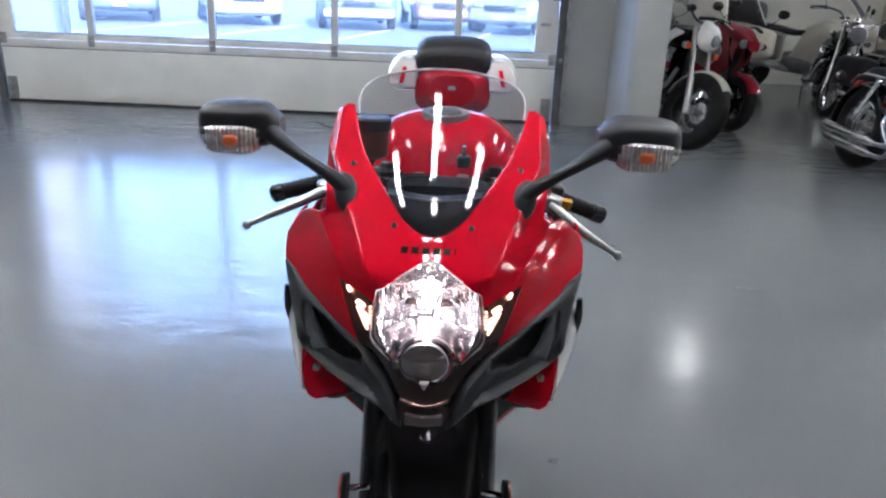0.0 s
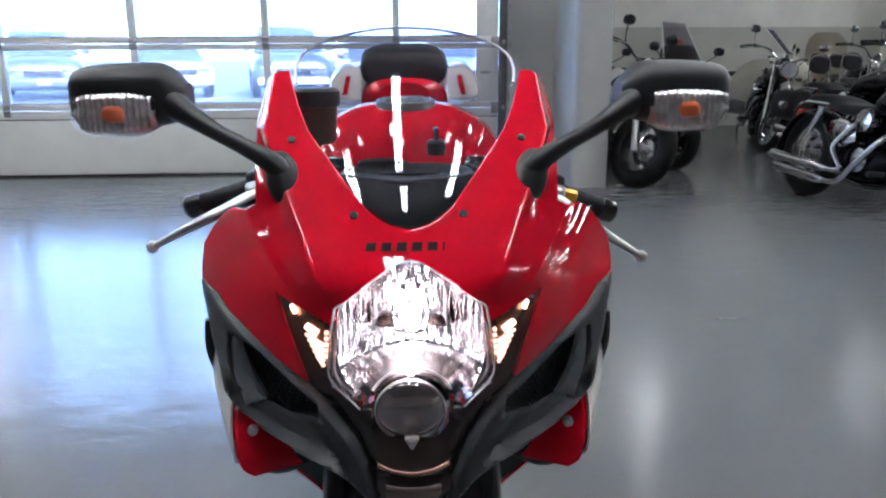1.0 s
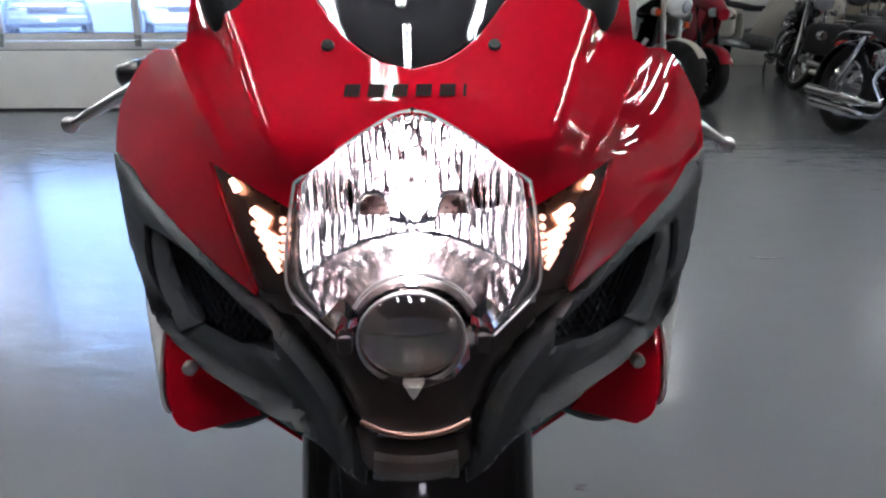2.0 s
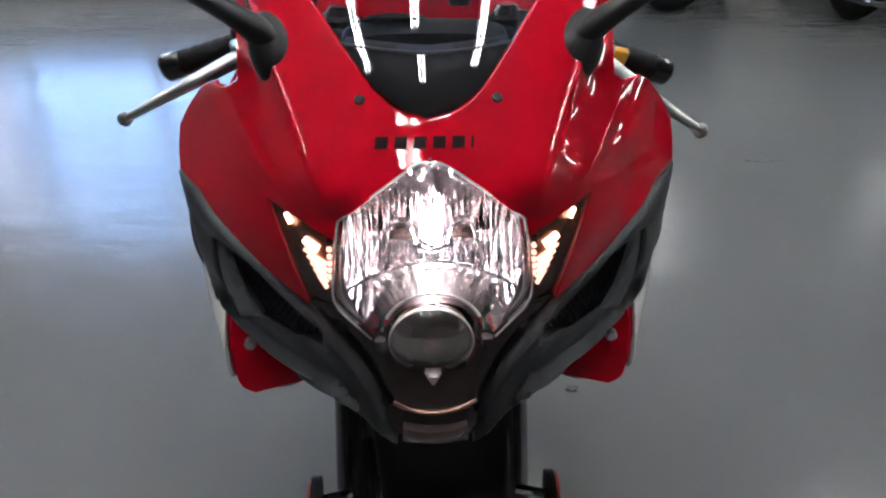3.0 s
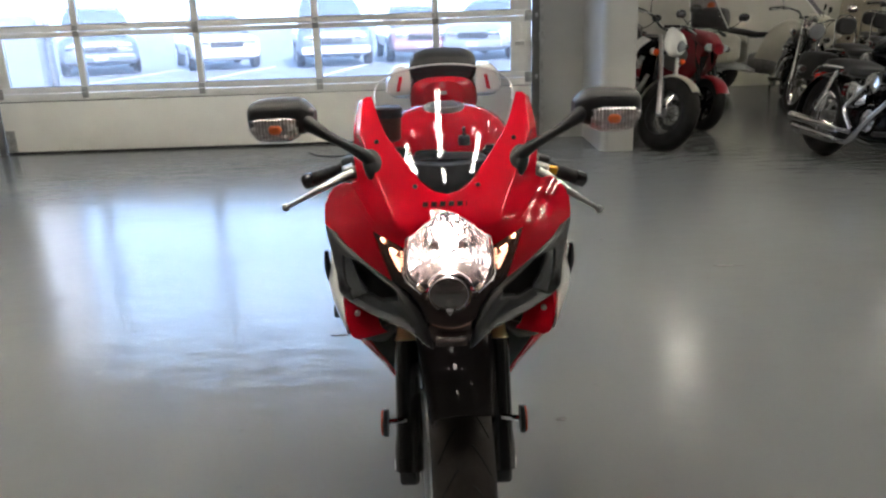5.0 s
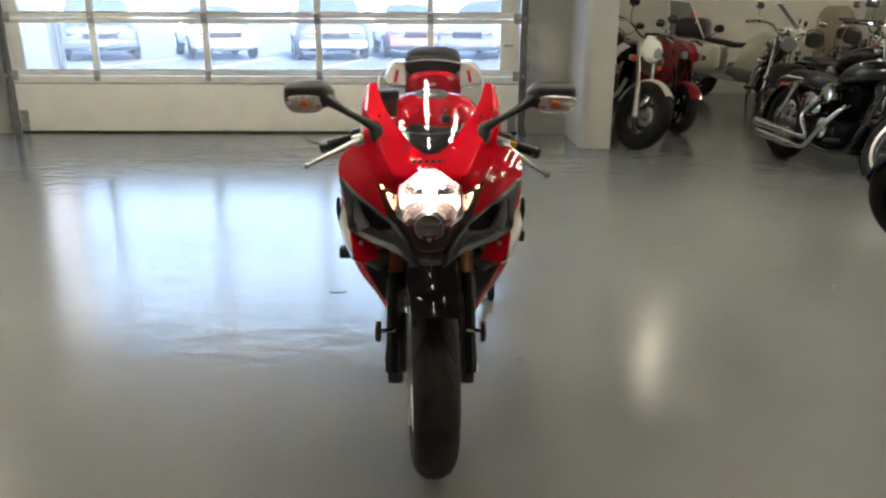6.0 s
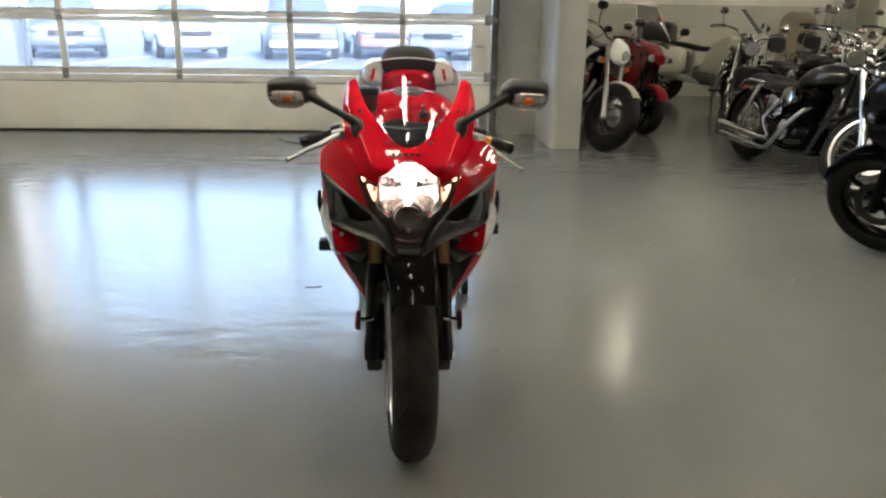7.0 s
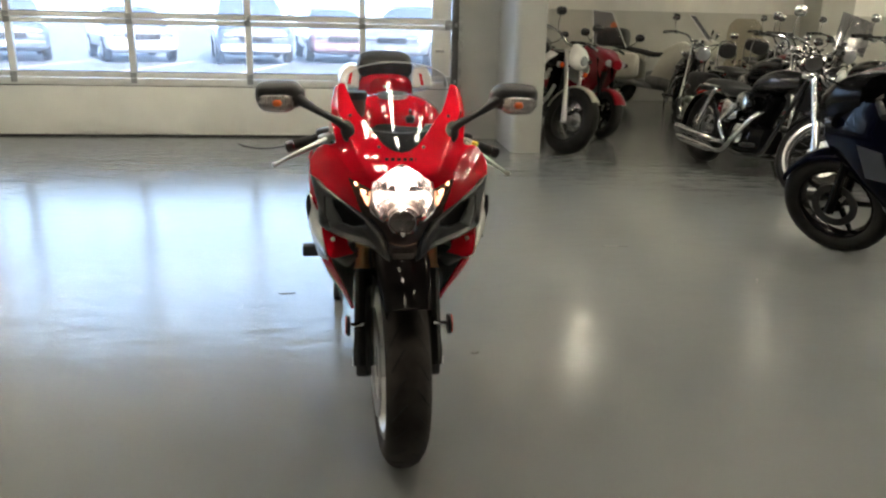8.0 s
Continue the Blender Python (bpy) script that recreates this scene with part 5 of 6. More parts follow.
# --- paddock stand under the swingarm ---
stand = thing("paddock_stand", "dark steel paddock stand lifting the rear wheel", "paddock stand")
for s in (-1, 1):
    part("arm", tube([(s * .20, 1.33, .40), (s * .215, 1.36, .16), (s * .215 + .02, 1.30, .05), (s * .23, 1.85, .04)], .016, 10, 20), BLACK_GLOSS, stand)
    part("hook", box(s * .165 - .03, s * .165 + .03, 1.40, 1.44, .285, .34, .008), BLACK_PLASTIC, stand)
    part("roller", lathe([(-.015, .034), (-.012, .040), (.012, .040), (.015, .034)], 20, 'x', Matrix.Translation((s * .236 + .024, 1.30, .040))), RUBBER, stand, "black rubber roller")
part("cross_tube", tube([(-.23, 1.85, .04), (.23, 1.85, .04)], .016, 10), BLACK_GLOSS, stand)


# ---- the other motorcycles parked in the bay ----
def spoked_wheel(parent, y, r, w, at=None, rim_mat=None, spokes=20, name="wheel", cast=0, tread=True, disc=None):
    """Tyre with rim, spokes and hub; at is an extra turn (steering)."""
    m = (at or Matrix()) @ Matrix.Translation((0, y, r))
    rr = r - w * 0.85
    prof = [(-w * .32, rr), (-w * .46, rr + w * .16), (-w * .50, rr + w * .42), (-w * .42, rr + w * .66), (-w * .22, rr + w * .82), (0, r)]
    prof += [(-h, q) for h, q in prof[-2::-1]]
    wheel = part(name, lathe(prof, 44, 'x', m, closed=True), DARK_TYRE, parent, "black tyre")
    rim = lathe([(-w * .36, rr + .010), (-w * .38, rr - .004), (-w * .15, rr - .016), (w * .15, rr - .016), (w * .38, rr - .004), (w * .36, rr + .010)], 40, 'x', m)
    bmesh.ops.delete(rim, geom=[f for f in rim.faces if len(f.verts) > 8], context='FACES')
    part("rim", rim, rim_mat or CHROME, wheel)
    part("hub", lathe([(-.055, .028), (-.05, .042), (.05, .042), (.055, .028)], 20, 'x', m), rim_mat if cast else DULL_ALLOY, wheel)
    if cast:
        for k in range(cast):
            a = 2 * math.pi * k / cast
            part("spoke", tube([m @ Vector((0, .03 * math.cos(a), .03 * math.sin(a))), m @ Vector((0, (rr - .01) * math.cos(a), (rr - .01) * math.sin(a)))], [.020, .014], 6), rim_mat or BLACK_GLOSS, wheel)
    else:
        bm = bmesh.new()
        for k in range(spokes):
            a = 2 * math.pi * k / spokes
            s = 1 if k % 2 else -1
            tube([m @ Vector((s * .04, .035 * math.cos(a + .5 * s), .035 * math.sin(a + .5 * s))), m @ Vector((0, (rr - .008) * math.cos(a), (rr - .008) * math.sin(a)))], .0022, 5, bm=bm)
        part("spokes", bm, CHROME, wheel, "chrome wire spokes")
    part("brake_disc", lathe([(.045, r * .28), (.045, r * .42), (.050, r * .42), (.050, r * .28)], 28, 'x', m, closed=True), disc or STEEL, wheel)
    if tread:
        bm = bmesh.new()
        for k in range(30):
            a = 2 * math.pi * k / 30
            for s in (-1, 1):
                pts = [m @ Vector((s * w * q, (r - dr) * math.cos(a + q * .5), (r - dr) * math.sin(a + q * .5))) for q, dr in ((.06, -.0015), (.22, w * .16), (.38, w * .30))]
                tube(pts, .0025, 4, bm=bm)
        part("tread_groove", bm, SEAL, wheel)
    return wheel


def around(parent, name, y, r, a0, a1, w, material, at=None, label="", drop=.03):
    """A mudguard arched over a wheel; angles in degrees, 0 at the front."""
    rows = []
    for k in range(11):
        a = math.radians(a0 + (a1 - a0) * k / 10)
        rows.append([(at or Matrix()) @ Vector((x, y - q * math.cos(a), r * 0.94 + q * math.sin(a))) for x, q in ((-w, r - drop + .03), (-w * .92, r + .02), (-w * .5, r + .034), (0, r + .038), (w * .5, r + .034), (w * .92, r + .02), (w, r - drop + .03))])
    return part(name, thick(loft([[tuple(p) for p in row] for row in rows], 22, 16), .003), material, parent, label)


def finned_cylinder(parent, base, top, r, name="cylinder"):
    base, top = Vector(base), Vector(top)
    d = (top - base)
    m = Matrix.Translation(base) @ d.to_track_quat('Z', 'Y').to_matrix().to_4x4()
    prof = []
    n = 9
    for k in range(n):
        h = d.length * k / n
        prof += [(h, r * .8), (h + .003, r), (h + d.length / n * .45, r), (h + d.length / n * .5, r * .8)]
    prof += [(d.length, r * .85), (d.length + .03, r * .8), (d.length + .045, r * .5)]
    return part(name, lathe(prof, 20, 'z', m), BLACK_SATIN, parent, "finned black cylinder", 25)


def mirror_on(parent, foot, head, s, round_head=True, shell=CHROME):
    st = part("mirror", tube([foot, ((foot[0] + head[0]) / 2 + .01 * s, (foot[1] + head[1]) / 2, (foot[2] + head[2]) / 2 - .01), head], .005, 8, 12), shell, parent, "handlebar mirror on a stem")
    hm = Matrix.Translation(head) @ pose(0, 0, 0, 8, 0, -10 * s)
    part("mirror_shell", loft([[hm @ Vector(p) for p in ring(0, -.025, .01, .012, .010, 2.4, 14)], [hm @ Vector(p) for p in ring(0, -.015, .01, .045, .034, 2.4, 14)], [hm @ Vector(p) for p in ring(0, .008, .01, .055, .042, 2.4, 14)]], 8, 24, True, True), shell, st)
    part("mirror_glass", loft([[hm @ Vector(p) for p in ring(0, .009, .01, .050, .038, 2.4, 14)], [hm @ Vector(p) for p in ring(0, .011, .01, .048, .036, 2.4, 14)]], 3, 24, True, True), SILVERED, st)
    return st


def blinker(parent, at, s, steer=None, glass=None, shell=CHROME):
    m = (steer or Matrix()) @ Matrix.Translation(at)
    b = part("turn_signal", lathe([(-.03, .010), (-.022, .028), (.0, .032), (.022, .030)], 18, 'y', m), shell, parent, "bullet turn signal")
    part("lens", lathe([(-.042, .008), (-.038, .022), (-.024, .029)], 18, 'y', m), glass or AMBER_RED, b, "coloured lens")
    return b


def cruiser(label, front, turn, paint, steer=0, lean=7, screen=False, bags=False, backrest=False, white_wall=False, group="parked motorcycles"):
    """Long low chrome motorcycle, nose to -y; front is where the front tyre touches the floor."""
    wb, rf, rr_ = 1.62, .33, .32
    c, s_ = math.cos(math.radians(turn)), math.sin(math.radians(turn))
    b = thing("cruiser_motorcycle", label, "motorcycle", group, pose(front[0] - s_ * wb / 2, front[1] + c * wb / 2, 0, 0, lean, turn))
    yf, yr = -wb / 2, wb / 2
    pivot = Vector((0, yf + .34, .86))
    st = Matrix.Translation(pivot) @ Matrix.Rotation(math.radians(steer), 4, Vector((0, .5, .87))) @ Matrix.Translation(-pivot)
    spoked_wheel(b, yf, rf, .10, st, CHROME)
    spoked_wheel(b, yr, rr_, .15, None, CHROME, 20, "wheel", 0)
    for s in (-1, 1):
        f = part("fork_leg", tube([st @ Vector((s * .10, yf, rf - .02)), st @ Vector((s * .10, yf + .10, .55)), st @ Vector((s * .10, yf + .12, .56)), st @ Vector((s * .10, yf + .32, .98))], [.030, .030, .021, .021], 14), CHROME, b, "chrome fork leg")
        part("axle_nut", lathe([(s * .10, .022), (s * .135, .018)], 10, 'x', st @ Matrix.Translation((0, yf, rf))), CHROME, f)
        hb = part("handlebar", tube([st @ Vector(p) for p in ((0, yf + .36, .98), (s * .10, yf + .36, 1.0), (s * .20, yf + .36, 1.06), (s * .34, yf + .46, 1.06), (s * .43, yf + .58, 1.02))], .0125, 10, 26), CHROME, b, "chrome handlebar")
        part("grip", tube([st @ Vector((s * .355, yf + .475, 1.055)), st @ Vector((s * .435, yf + .585, 1.018))], .018, 12), RUBBER, hb)
        part("lever", tube([st @ Vector((s * .31, yf + .41, 1.06)), st @ Vector((s * .37, yf + .44, 1.04)), st @ Vector((s * .44, yf + .54, 1.02))], .006, 8, 12), CHROME, hb)
        part("switch", move(box(-.02, .02, -.02, .02, -.02, .02, .006), st @ Matrix.Translation((s * .335, yf + .452, 1.06))), BLACK_PLASTIC, hb)
        mirror_on(b, tuple(st @ Vector((s * .33, yf + .44, 1.07))), tuple(st @ Vector((s * .40, yf + .42, 1.22))), s)
        blinker(b, (s * .20, yf + .27, .84), s, st, CHROME)
        blinker(b, (s * .17, yr + .26, .66), s, None, SMOKED)
        part("foot_peg", tube([(s * .16, yf + .60, .30), (s * .30, yf + .56, .30)], .017, 10), RUBBER, b)
        part("side_cover", loft([ring(s * .12, .16, .52, .03, .05, 3, 14), ring(s * .14, .30, .52, .035, .10, 3, 14), ring(s * .12, .46, .54, .03, .06, 3, 14)], 10, 20, True, True), CHROME if s < 0 else BLACK_GLOSS, b)
        part("shock", tube([(s * .13, yr - .02, .36), (s * .13, yr - .20, .68)], [.022, .022], 12), CHROME, b, "chrome shock absorber")
        spring = [(s * .13 + .026 * math.cos(q * .9), yr - .03 - .15 * q / 50 + .01 * math.sin(q * .9), .38 + .26 * q / 50 + .0) for q in range(51)]
        part("spring", tube(spring, .004, 5), CHROME, b)
        part("fender_strut", tube([(s * .105, yr - .30, .70), (s * .115, yr + .05, .70), (s * .09, yr + .22, .62)], [.016, .014, .010], 8, 14), CHROME, b, "chrome fender strut")
    around(b, "front_mudguard", yf, rf, 20, 150, .075, paint, st, "painted front mudguard")
    around(b, "rear_mudguard", yr, rr_, 55, 200, .105, paint, None, "painted rear mudguard")
    lampm = st @ Matrix.Translation((0, yf + .20, .90))
    hl = part("headlamp", lathe([(-.085, .085), (-.080, .098), (-.06, .100), (.0, .085), (.06, .045), (.08, .01)], 28, 'y', lampm), CHROME, b, "round chrome headlamp")
    part("lens", lathe([(-.100, .01), (-.097, .05), (-.086, .084)], 28, 'y', lampm), mat("headlamp_glass", (0.5, 0.52, 0.55), 0.08, var=0.1, coat=1.0, metal=0.5), hl)
    part("triple_clamp", move(box(-.13, .13, -.04, .04, -.02, .02, .01), st @ Matrix.Translation((0, yf + .30, .95))), CHROME, b)
    sp = part("speedometer", lathe([(-.02, .045), (.02, .05), (.026, .044)], 24, 'z', st @ Matrix.Translation((0, yf + .34, 1.02)) @ pose(0, 0, 0, -25, 0, 0)), CHROME, b)
    tk = part("fuel_tank", loft([ring(0, yf + .40, .84, .05, .05, 2.3, 20, .05), ring(0, yf + .48, .83, .10, .085, 2.3, 20, .07), ring(0, yf + .62, .815, .14, .10, 2.3, 20, .09), ring(0, yf + .78, .79, .135, .085, 2.3, 20, .08),
                                ring(0, yf + .92, .745, .09, .05, 2.2, 20, .05), ring(0, yf + .98, .72, .05, .03, 2.2, 20, .03)], 22, 34, True, True), paint, b, "teardrop fuel tank")
    part("filler_cap", lathe([(0, .032), (.012, .030), (.016, .02)], 20, 'z', Matrix.Translation((0, yf + .60, .912))), CHROME, tk)
    seat = part("seat", loft([ring(0, yf + .92, .70, .07, .025, 3, 18), ring(0, yf + 1.02, .69, .13, .035, 3, 18), ring(0, yf + 1.18, .685, .16, .045, 3, 18), ring(0, yf + 1.30, .71, .14, .055, 3, 18),
                              ring(0, yf + 1.42, .735, .12, .045, 3, 18), ring(0, yf + 1.62, .735, .105, .035, 3, 18), ring(0, yf + 1.72, .72, .07, .02, 3, 18)], 26, 30, True, True), LEATHER, b, "black stitched saddle")
    part("piping", tube([(.128, yf + 1.02, .70), (.158, yf + 1.18, .695), (.138, yf + 1.30, .72), (.118, yf + 1.45, .745), (.10, yf + 1.62, .745)], .005, 6, 20), RUBBER, seat)
    eng = part("engine", loft([ring(0, yf + .62, .34, .10, .10, 3, 16), ring(0, yf + .72, .34, .15, .13, 3, 16), ring(0, yf + .95, .34, .16, .14, 3, 16), ring(0, yf + 1.15, .36, .12, .10, 3, 16)], 14, 26, True, True), BLACK_SATIN, b, "black V-twin engine")
    finned_cylinder(b, (0, yf + .80, .44), (0, yf + .68, .68), .085)
    finned_cylinder(b, (0, yf + .90, .44), (0, yf + 1.02, .68), .085)
    part("air_cleaner", lathe([(-.21, .02), (-.20, .075), (-.17, .085), (-.13, .08), (-.10, .05)], 28, 'x', Matrix.Translation((0, yf + .86, .62))), CHROME, b, "round chrome air cleaner")
    part("primary_cover", lathe([(.12, .10), (.18, .095), (.19, .06)], 26, 'x', Matrix.Translation((0, yf + .82, .34))), CHROME, b)
    part("timing_cover", lathe([(-.12, .085), (-.17, .08), (-.185, .05)], 26, 'x', Matrix.Translation((0, yf + .86, .36))), CHROME, b)
    for k, (dz, y0) in enumerate(((.0, .70), (.080, .98))):
        ex = part("exhaust_pipe", tube([(-.06, yf + y0, .58 + dz * .6), (-.16, yf + y0 - .02, .52 + dz), (-.20, yf + y0 + .12, .36 + dz * .8), (-.20, yf + .98, .20 + dz), (-.20, yf + 1.15, .18 + dz)], .020, 12, 26), CHROME, b, "chrome exhaust pipe")
        part("silencer", tube([(-.20, yf + 1.12, .18 + dz), (-.205, yf + 1.20, .18 + dz), (-.22, yf + 1.66 + dz, .20 + dz), (-.222, yf + 1.72 + dz, .205 + dz)], [.022, .034, .037, .030], 16), CHROME, ex, "long chrome silencer")
    part("frame", tube([(0, yf + .36, .86), (.06, yf + .50, .45), (.10, yf + .62, .22), (.10, yf + 1.1, .22), (.10, yf + 1.3, .45), (.08, yf + 1.5, .62)], .018, 8, 30), BLACK_GLOSS, b)
    part("frame", tube([(0, yf + .36, .86), (-.06, yf + .50, .45), (-.10, yf + .62, .22), (-.10, yf + 1.1, .22), (-.10, yf + 1.3, .45), (-.08, yf + 1.5, .62)], .018, 8, 30), BLACK_GLOSS, b)
    part("tail_lamp", loft([ring(0, yr + .20, .62, .045, .03, 2.4, 14), ring(0, yr + .25, .61, .05, .035, 2.4, 14), ring(0, yr + .27, .61, .03, .02, 2.4, 14)], 6, 20, True, True), RED_LENS, b, "red tail lamp")
    part("side_stand", tube([(.12, yf + .75, .22), (.26, yf + .80, .03), (.30, yf + .80, .03)], .012, 8), BLACK_GLOSS, b)
    part("cable", tube([st @ Vector((.30, yf + .42, 1.05)), st @ Vector((.15, yf + .18, 1.05)), Vector((.06, yf + .35, .80))], .005, 6, 16), RUBBER, b)
    if screen:
        rows = [[tuple(st @ Vector((x, yf + .16 + q + .9 * x * x, z))) for x in (-.24, -.16, -.08, 0, .08, .16, .24)] for z, q in ((.95, .0), (1.15, .05), (1.32, .10), (1.40, .13))]
        ws = part("windshield", thick(loft(rows, 14, 16), .004), SCREEN_GLASS, b, "clear touring windshield")
        ws.visible_shadow = False
        for s in (-1, 1):
            part("windshield_strut", tube([st @ Vector((s * .13, yf + .19, .88)), st @ Vector((s * .13, yf + .24, 1.30))], .010, 8), CHROME, b, "chrome windshield strut")
    if white_wall:
        m = st @ Matrix.Translation((0, yf, rf))
        for s in (-1, 1):
            part("white_wall", lathe([(s * .044, rf - .086), (s * .050, rf - .084), (s * .051, rf - .068), (s * .047, rf - .066)], 44, 'x', m, closed=True), WHITE_PAINT, b, "white tyre sidewall band")
    if backrest:
        part("sissy_bar", tube([(-.11, yr - .05, .70), (-.11, yr + .02, 1.0), (0, yr + .03, 1.06), (.11, yr + .02, 1.0), (.11, yr - .05, .70)], .009, 8, 24), CHROME, b)
        part("backrest", loft([ring(0, yr - .03, .95, .09, .07, 3, 16), ring(0, yr + .0, .95, .11, .09, 3, 16), ring(0, yr + .02, .95, .10, .08, 3, 16)], 8, 24, True, True), LEATHER, b)
    if bags:
        for s in (-1, 1):
            part("saddlebag", loft([ring(s * .24, yr - .30, .52, .07, .12, 3.4, 16), ring(s * .25, yr - .22, .52, .10, .15, 3.4, 16), ring(s * .25, yr + .12, .52, .10, .15, 3.4, 16), ring(s * .24, yr + .20, .52, .08, .12, 3.4, 16)], 12, 26, True, True), LEATHER, b, "black leather saddlebag")
    return b


def dual_sport(label, front, turn, steer, lean):
    """Tall light trail bike in white with a high front mudguard close to the wheel."""
    wb, r = 1.38, .325
    c, s_ = math.cos(math.radians(turn)), math.sin(math.radians(turn))
    b = thing("trail_motorcycle", label, "motorcycle", "parked motorcycles", pose(front[0] - s_ * wb / 2, front[1] + c * wb / 2, 0, 0, lean, turn))
    yf, yr = -wb / 2, wb / 2
    pivot = Vector((0, yf + .33, .86))
    st = Matrix.Translation(pivot) @ Matrix.Rotation(math.radians(steer), 4, Vector((0, .45, .9))) @ Matrix.Translation(-pivot)
    spoked_wheel(b, yf, r, .155, st, DARK_DISC, 24, disc=DARK_DISC)
    spoked_wheel(b, yr, r, .16, None, DARK_DISC, 24, disc=DARK_DISC)
    for s in (-1, 1):
        part("fork_leg", tube([st @ Vector((s * .095, yf - .005, r - .03)), st @ Vector((s * .095, yf + .10, .58)), st @ Vector((s * .095, yf + .11, .59)), st @ Vector((s * .095, yf + .28, .96))], [.028, .027, .020, .020], 14), ALLOY, b, "silver fork leg")
        hb = part("handlebar", tube([st @ Vector(p) for p in ((0, yf + .32, 1.02), (s * .10, yf + .32, 1.03), (s * .22, yf + .36, 1.10), (s * .40, yf + .44, 1.11))], .011, 10, 20), BLACK_GLOSS, b)
        part("grip", tube([st @ Vector((s * .28, yf + .385, 1.105)), st @ Vector((s * .41, yf + .445, 1.11))], .017, 12), RUBBER, hb)
        part("lever", tube([st @ Vector((s * .24, yf + .33, 1.10)), st @ Vector((s * .40, yf + .37, 1.09))], .006, 8), ALLOY, hb)
        mirror_on(b, tuple(st @ Vector((s * .22, yf + .36, 1.11))), tuple(st @ Vector((s * .27, yf + .34, 1.27))), s, True, BLACK_GLOSS)
        blinker(b, (s * .17, yf + .22, .80), s, st)
        part("tank_shroud", thick(loft([[(s * .12, yf + .26, .93), (s * .23, yf + .28, .82), (s * .17, yf + .32, .68)], [(s * .14, yf + .48, .95), (s * .25, yf + .50, .82), (s * .18, yf + .52, .66)], [(s * .10, yf + .74, .88), (s * .14, yf + .74, .80), (s * .11, yf + .74, .72)]], 10, 12), .004), WHITE_PAINT, b, "white tank shroud")
        part("side_panel", thick(loft([[(s * .10, yf + .80, .80), (s * .14, yf + .80, .70), (s * .11, yf + .80, .58)], [(s * .09, yf + 1.3, .86), (s * .12, yf + 1.3, .78), (s * .09, yf + 1.3, .70)]], 8, 8), .004), WHITE_PAINT, b)
    around(b, "front_mudguard", yf, r, 45, 165, .052, CREAM, st, "white front mudguard", .02)
    hl = part("headlight_cowl", loft([[st @ Vector(p) for p in ring(0, yf + .10, .90, .055, .065, 2.6, 16)], [st @ Vector(p) for p in ring(0, yf + .16, .91, .085, .105, 2.8, 16)], [st @ Vector(p) for p in ring(0, yf + .24, .94, .085, .11, 2.8, 16)]], 10, 26, True, True), WHITE_PAINT, b, "white headlight cowl")
    part("lens", lathe([(-.02, .02), (-.014, .042), (0, .050)], 24, 'y', st @ Matrix.Translation((0, yf + .100, .90))), mat("trail_lamp_glass", (0.5, 0.52, 0.55), 0.08, var=0.1, coat=1.0, metal=0.5), hl)
    part("fuel_tank", loft([ring(0, yf + .38, .86, .08, .07, 2.4, 18), ring(0, yf + .52, .87, .13, .09, 2.4, 18), ring(0, yf + .68, .84, .11, .07, 2.4, 18), ring(0, yf + .78, .82, .07, .04, 2.4, 18)], 14, 28, True, True), BLACK_SATIN, b, "black fuel tank")
    part("seat", loft([ring(0, yf + .72, .87, .06, .03, 3, 16), ring(0, yf + .90, .85, .10, .045, 3, 16), ring(0, yf + 1.2, .86, .11, .05, 3, 16), ring(0, yf + 1.5, .88, .08, .03, 3, 16)], 16, 26, True, True), LEATHER, b, "black bench seat")
    part("rear_mudguard", thick(loft([[(-.08, yr - .2, .80), (0, yr - .2, .83), (.08, yr - .2, .80)], [(-.075, yr + .1, .84), (0, yr + .1, .87), (.075, yr + .1, .84)], [(-.06, yr + .35, .80), (0, yr + .35, .82), (.06, yr + .35, .80)]], 10, 10), .004), WHITE_PAINT, b)
    part("engine", loft([ring(0, yf + .45, .42, .10, .10, 3, 16), ring(0, yf + .70, .42, .15, .15, 3, 16), ring(0, yf + .95, .42, .12, .11, 3, 16)], 10, 24, True, True), BLACK_GLOSS, b, "black single-cylinder engine")
    finned_cylinder(b, (0, yf + .60, .52), (0, yf + .55, .74), .085)
    part("exhaust_pipe", tube([(-.05, yf + .45, .62), (-.13, yf + .42, .48), (-.16, yf + .60, .42), (-.16, yf + 1.0, .56), (-.17, yf + 1.4, .72)], [.02, .02, .02, .03, .05], 12, 26), STEEL, b)
    part("frame", tube([(0, yf + .34, .90), (0, yf + .42, .45), (0, yf + .60, .27), (0, yf + 1.0, .30)], .022, 8, 20), BLACK_GLOSS, b)
    for s in (-1, 1):
        part("swingarm", tube([(s * .08, yf + .95, .42), (s * .11, yr, r)], .025, 8), ALLOY, b)
    part("side_stand", tube([(.10, yf + .80, .30), (.24, yf + .82, .02)], .011, 8), BLACK_GLOSS, b)
    return b


DARK_DISC = mat("blackened_brake_disc", (0.025, 0.025, 0.025), 0.4, metal=0.8, var=0.2, scale=30)


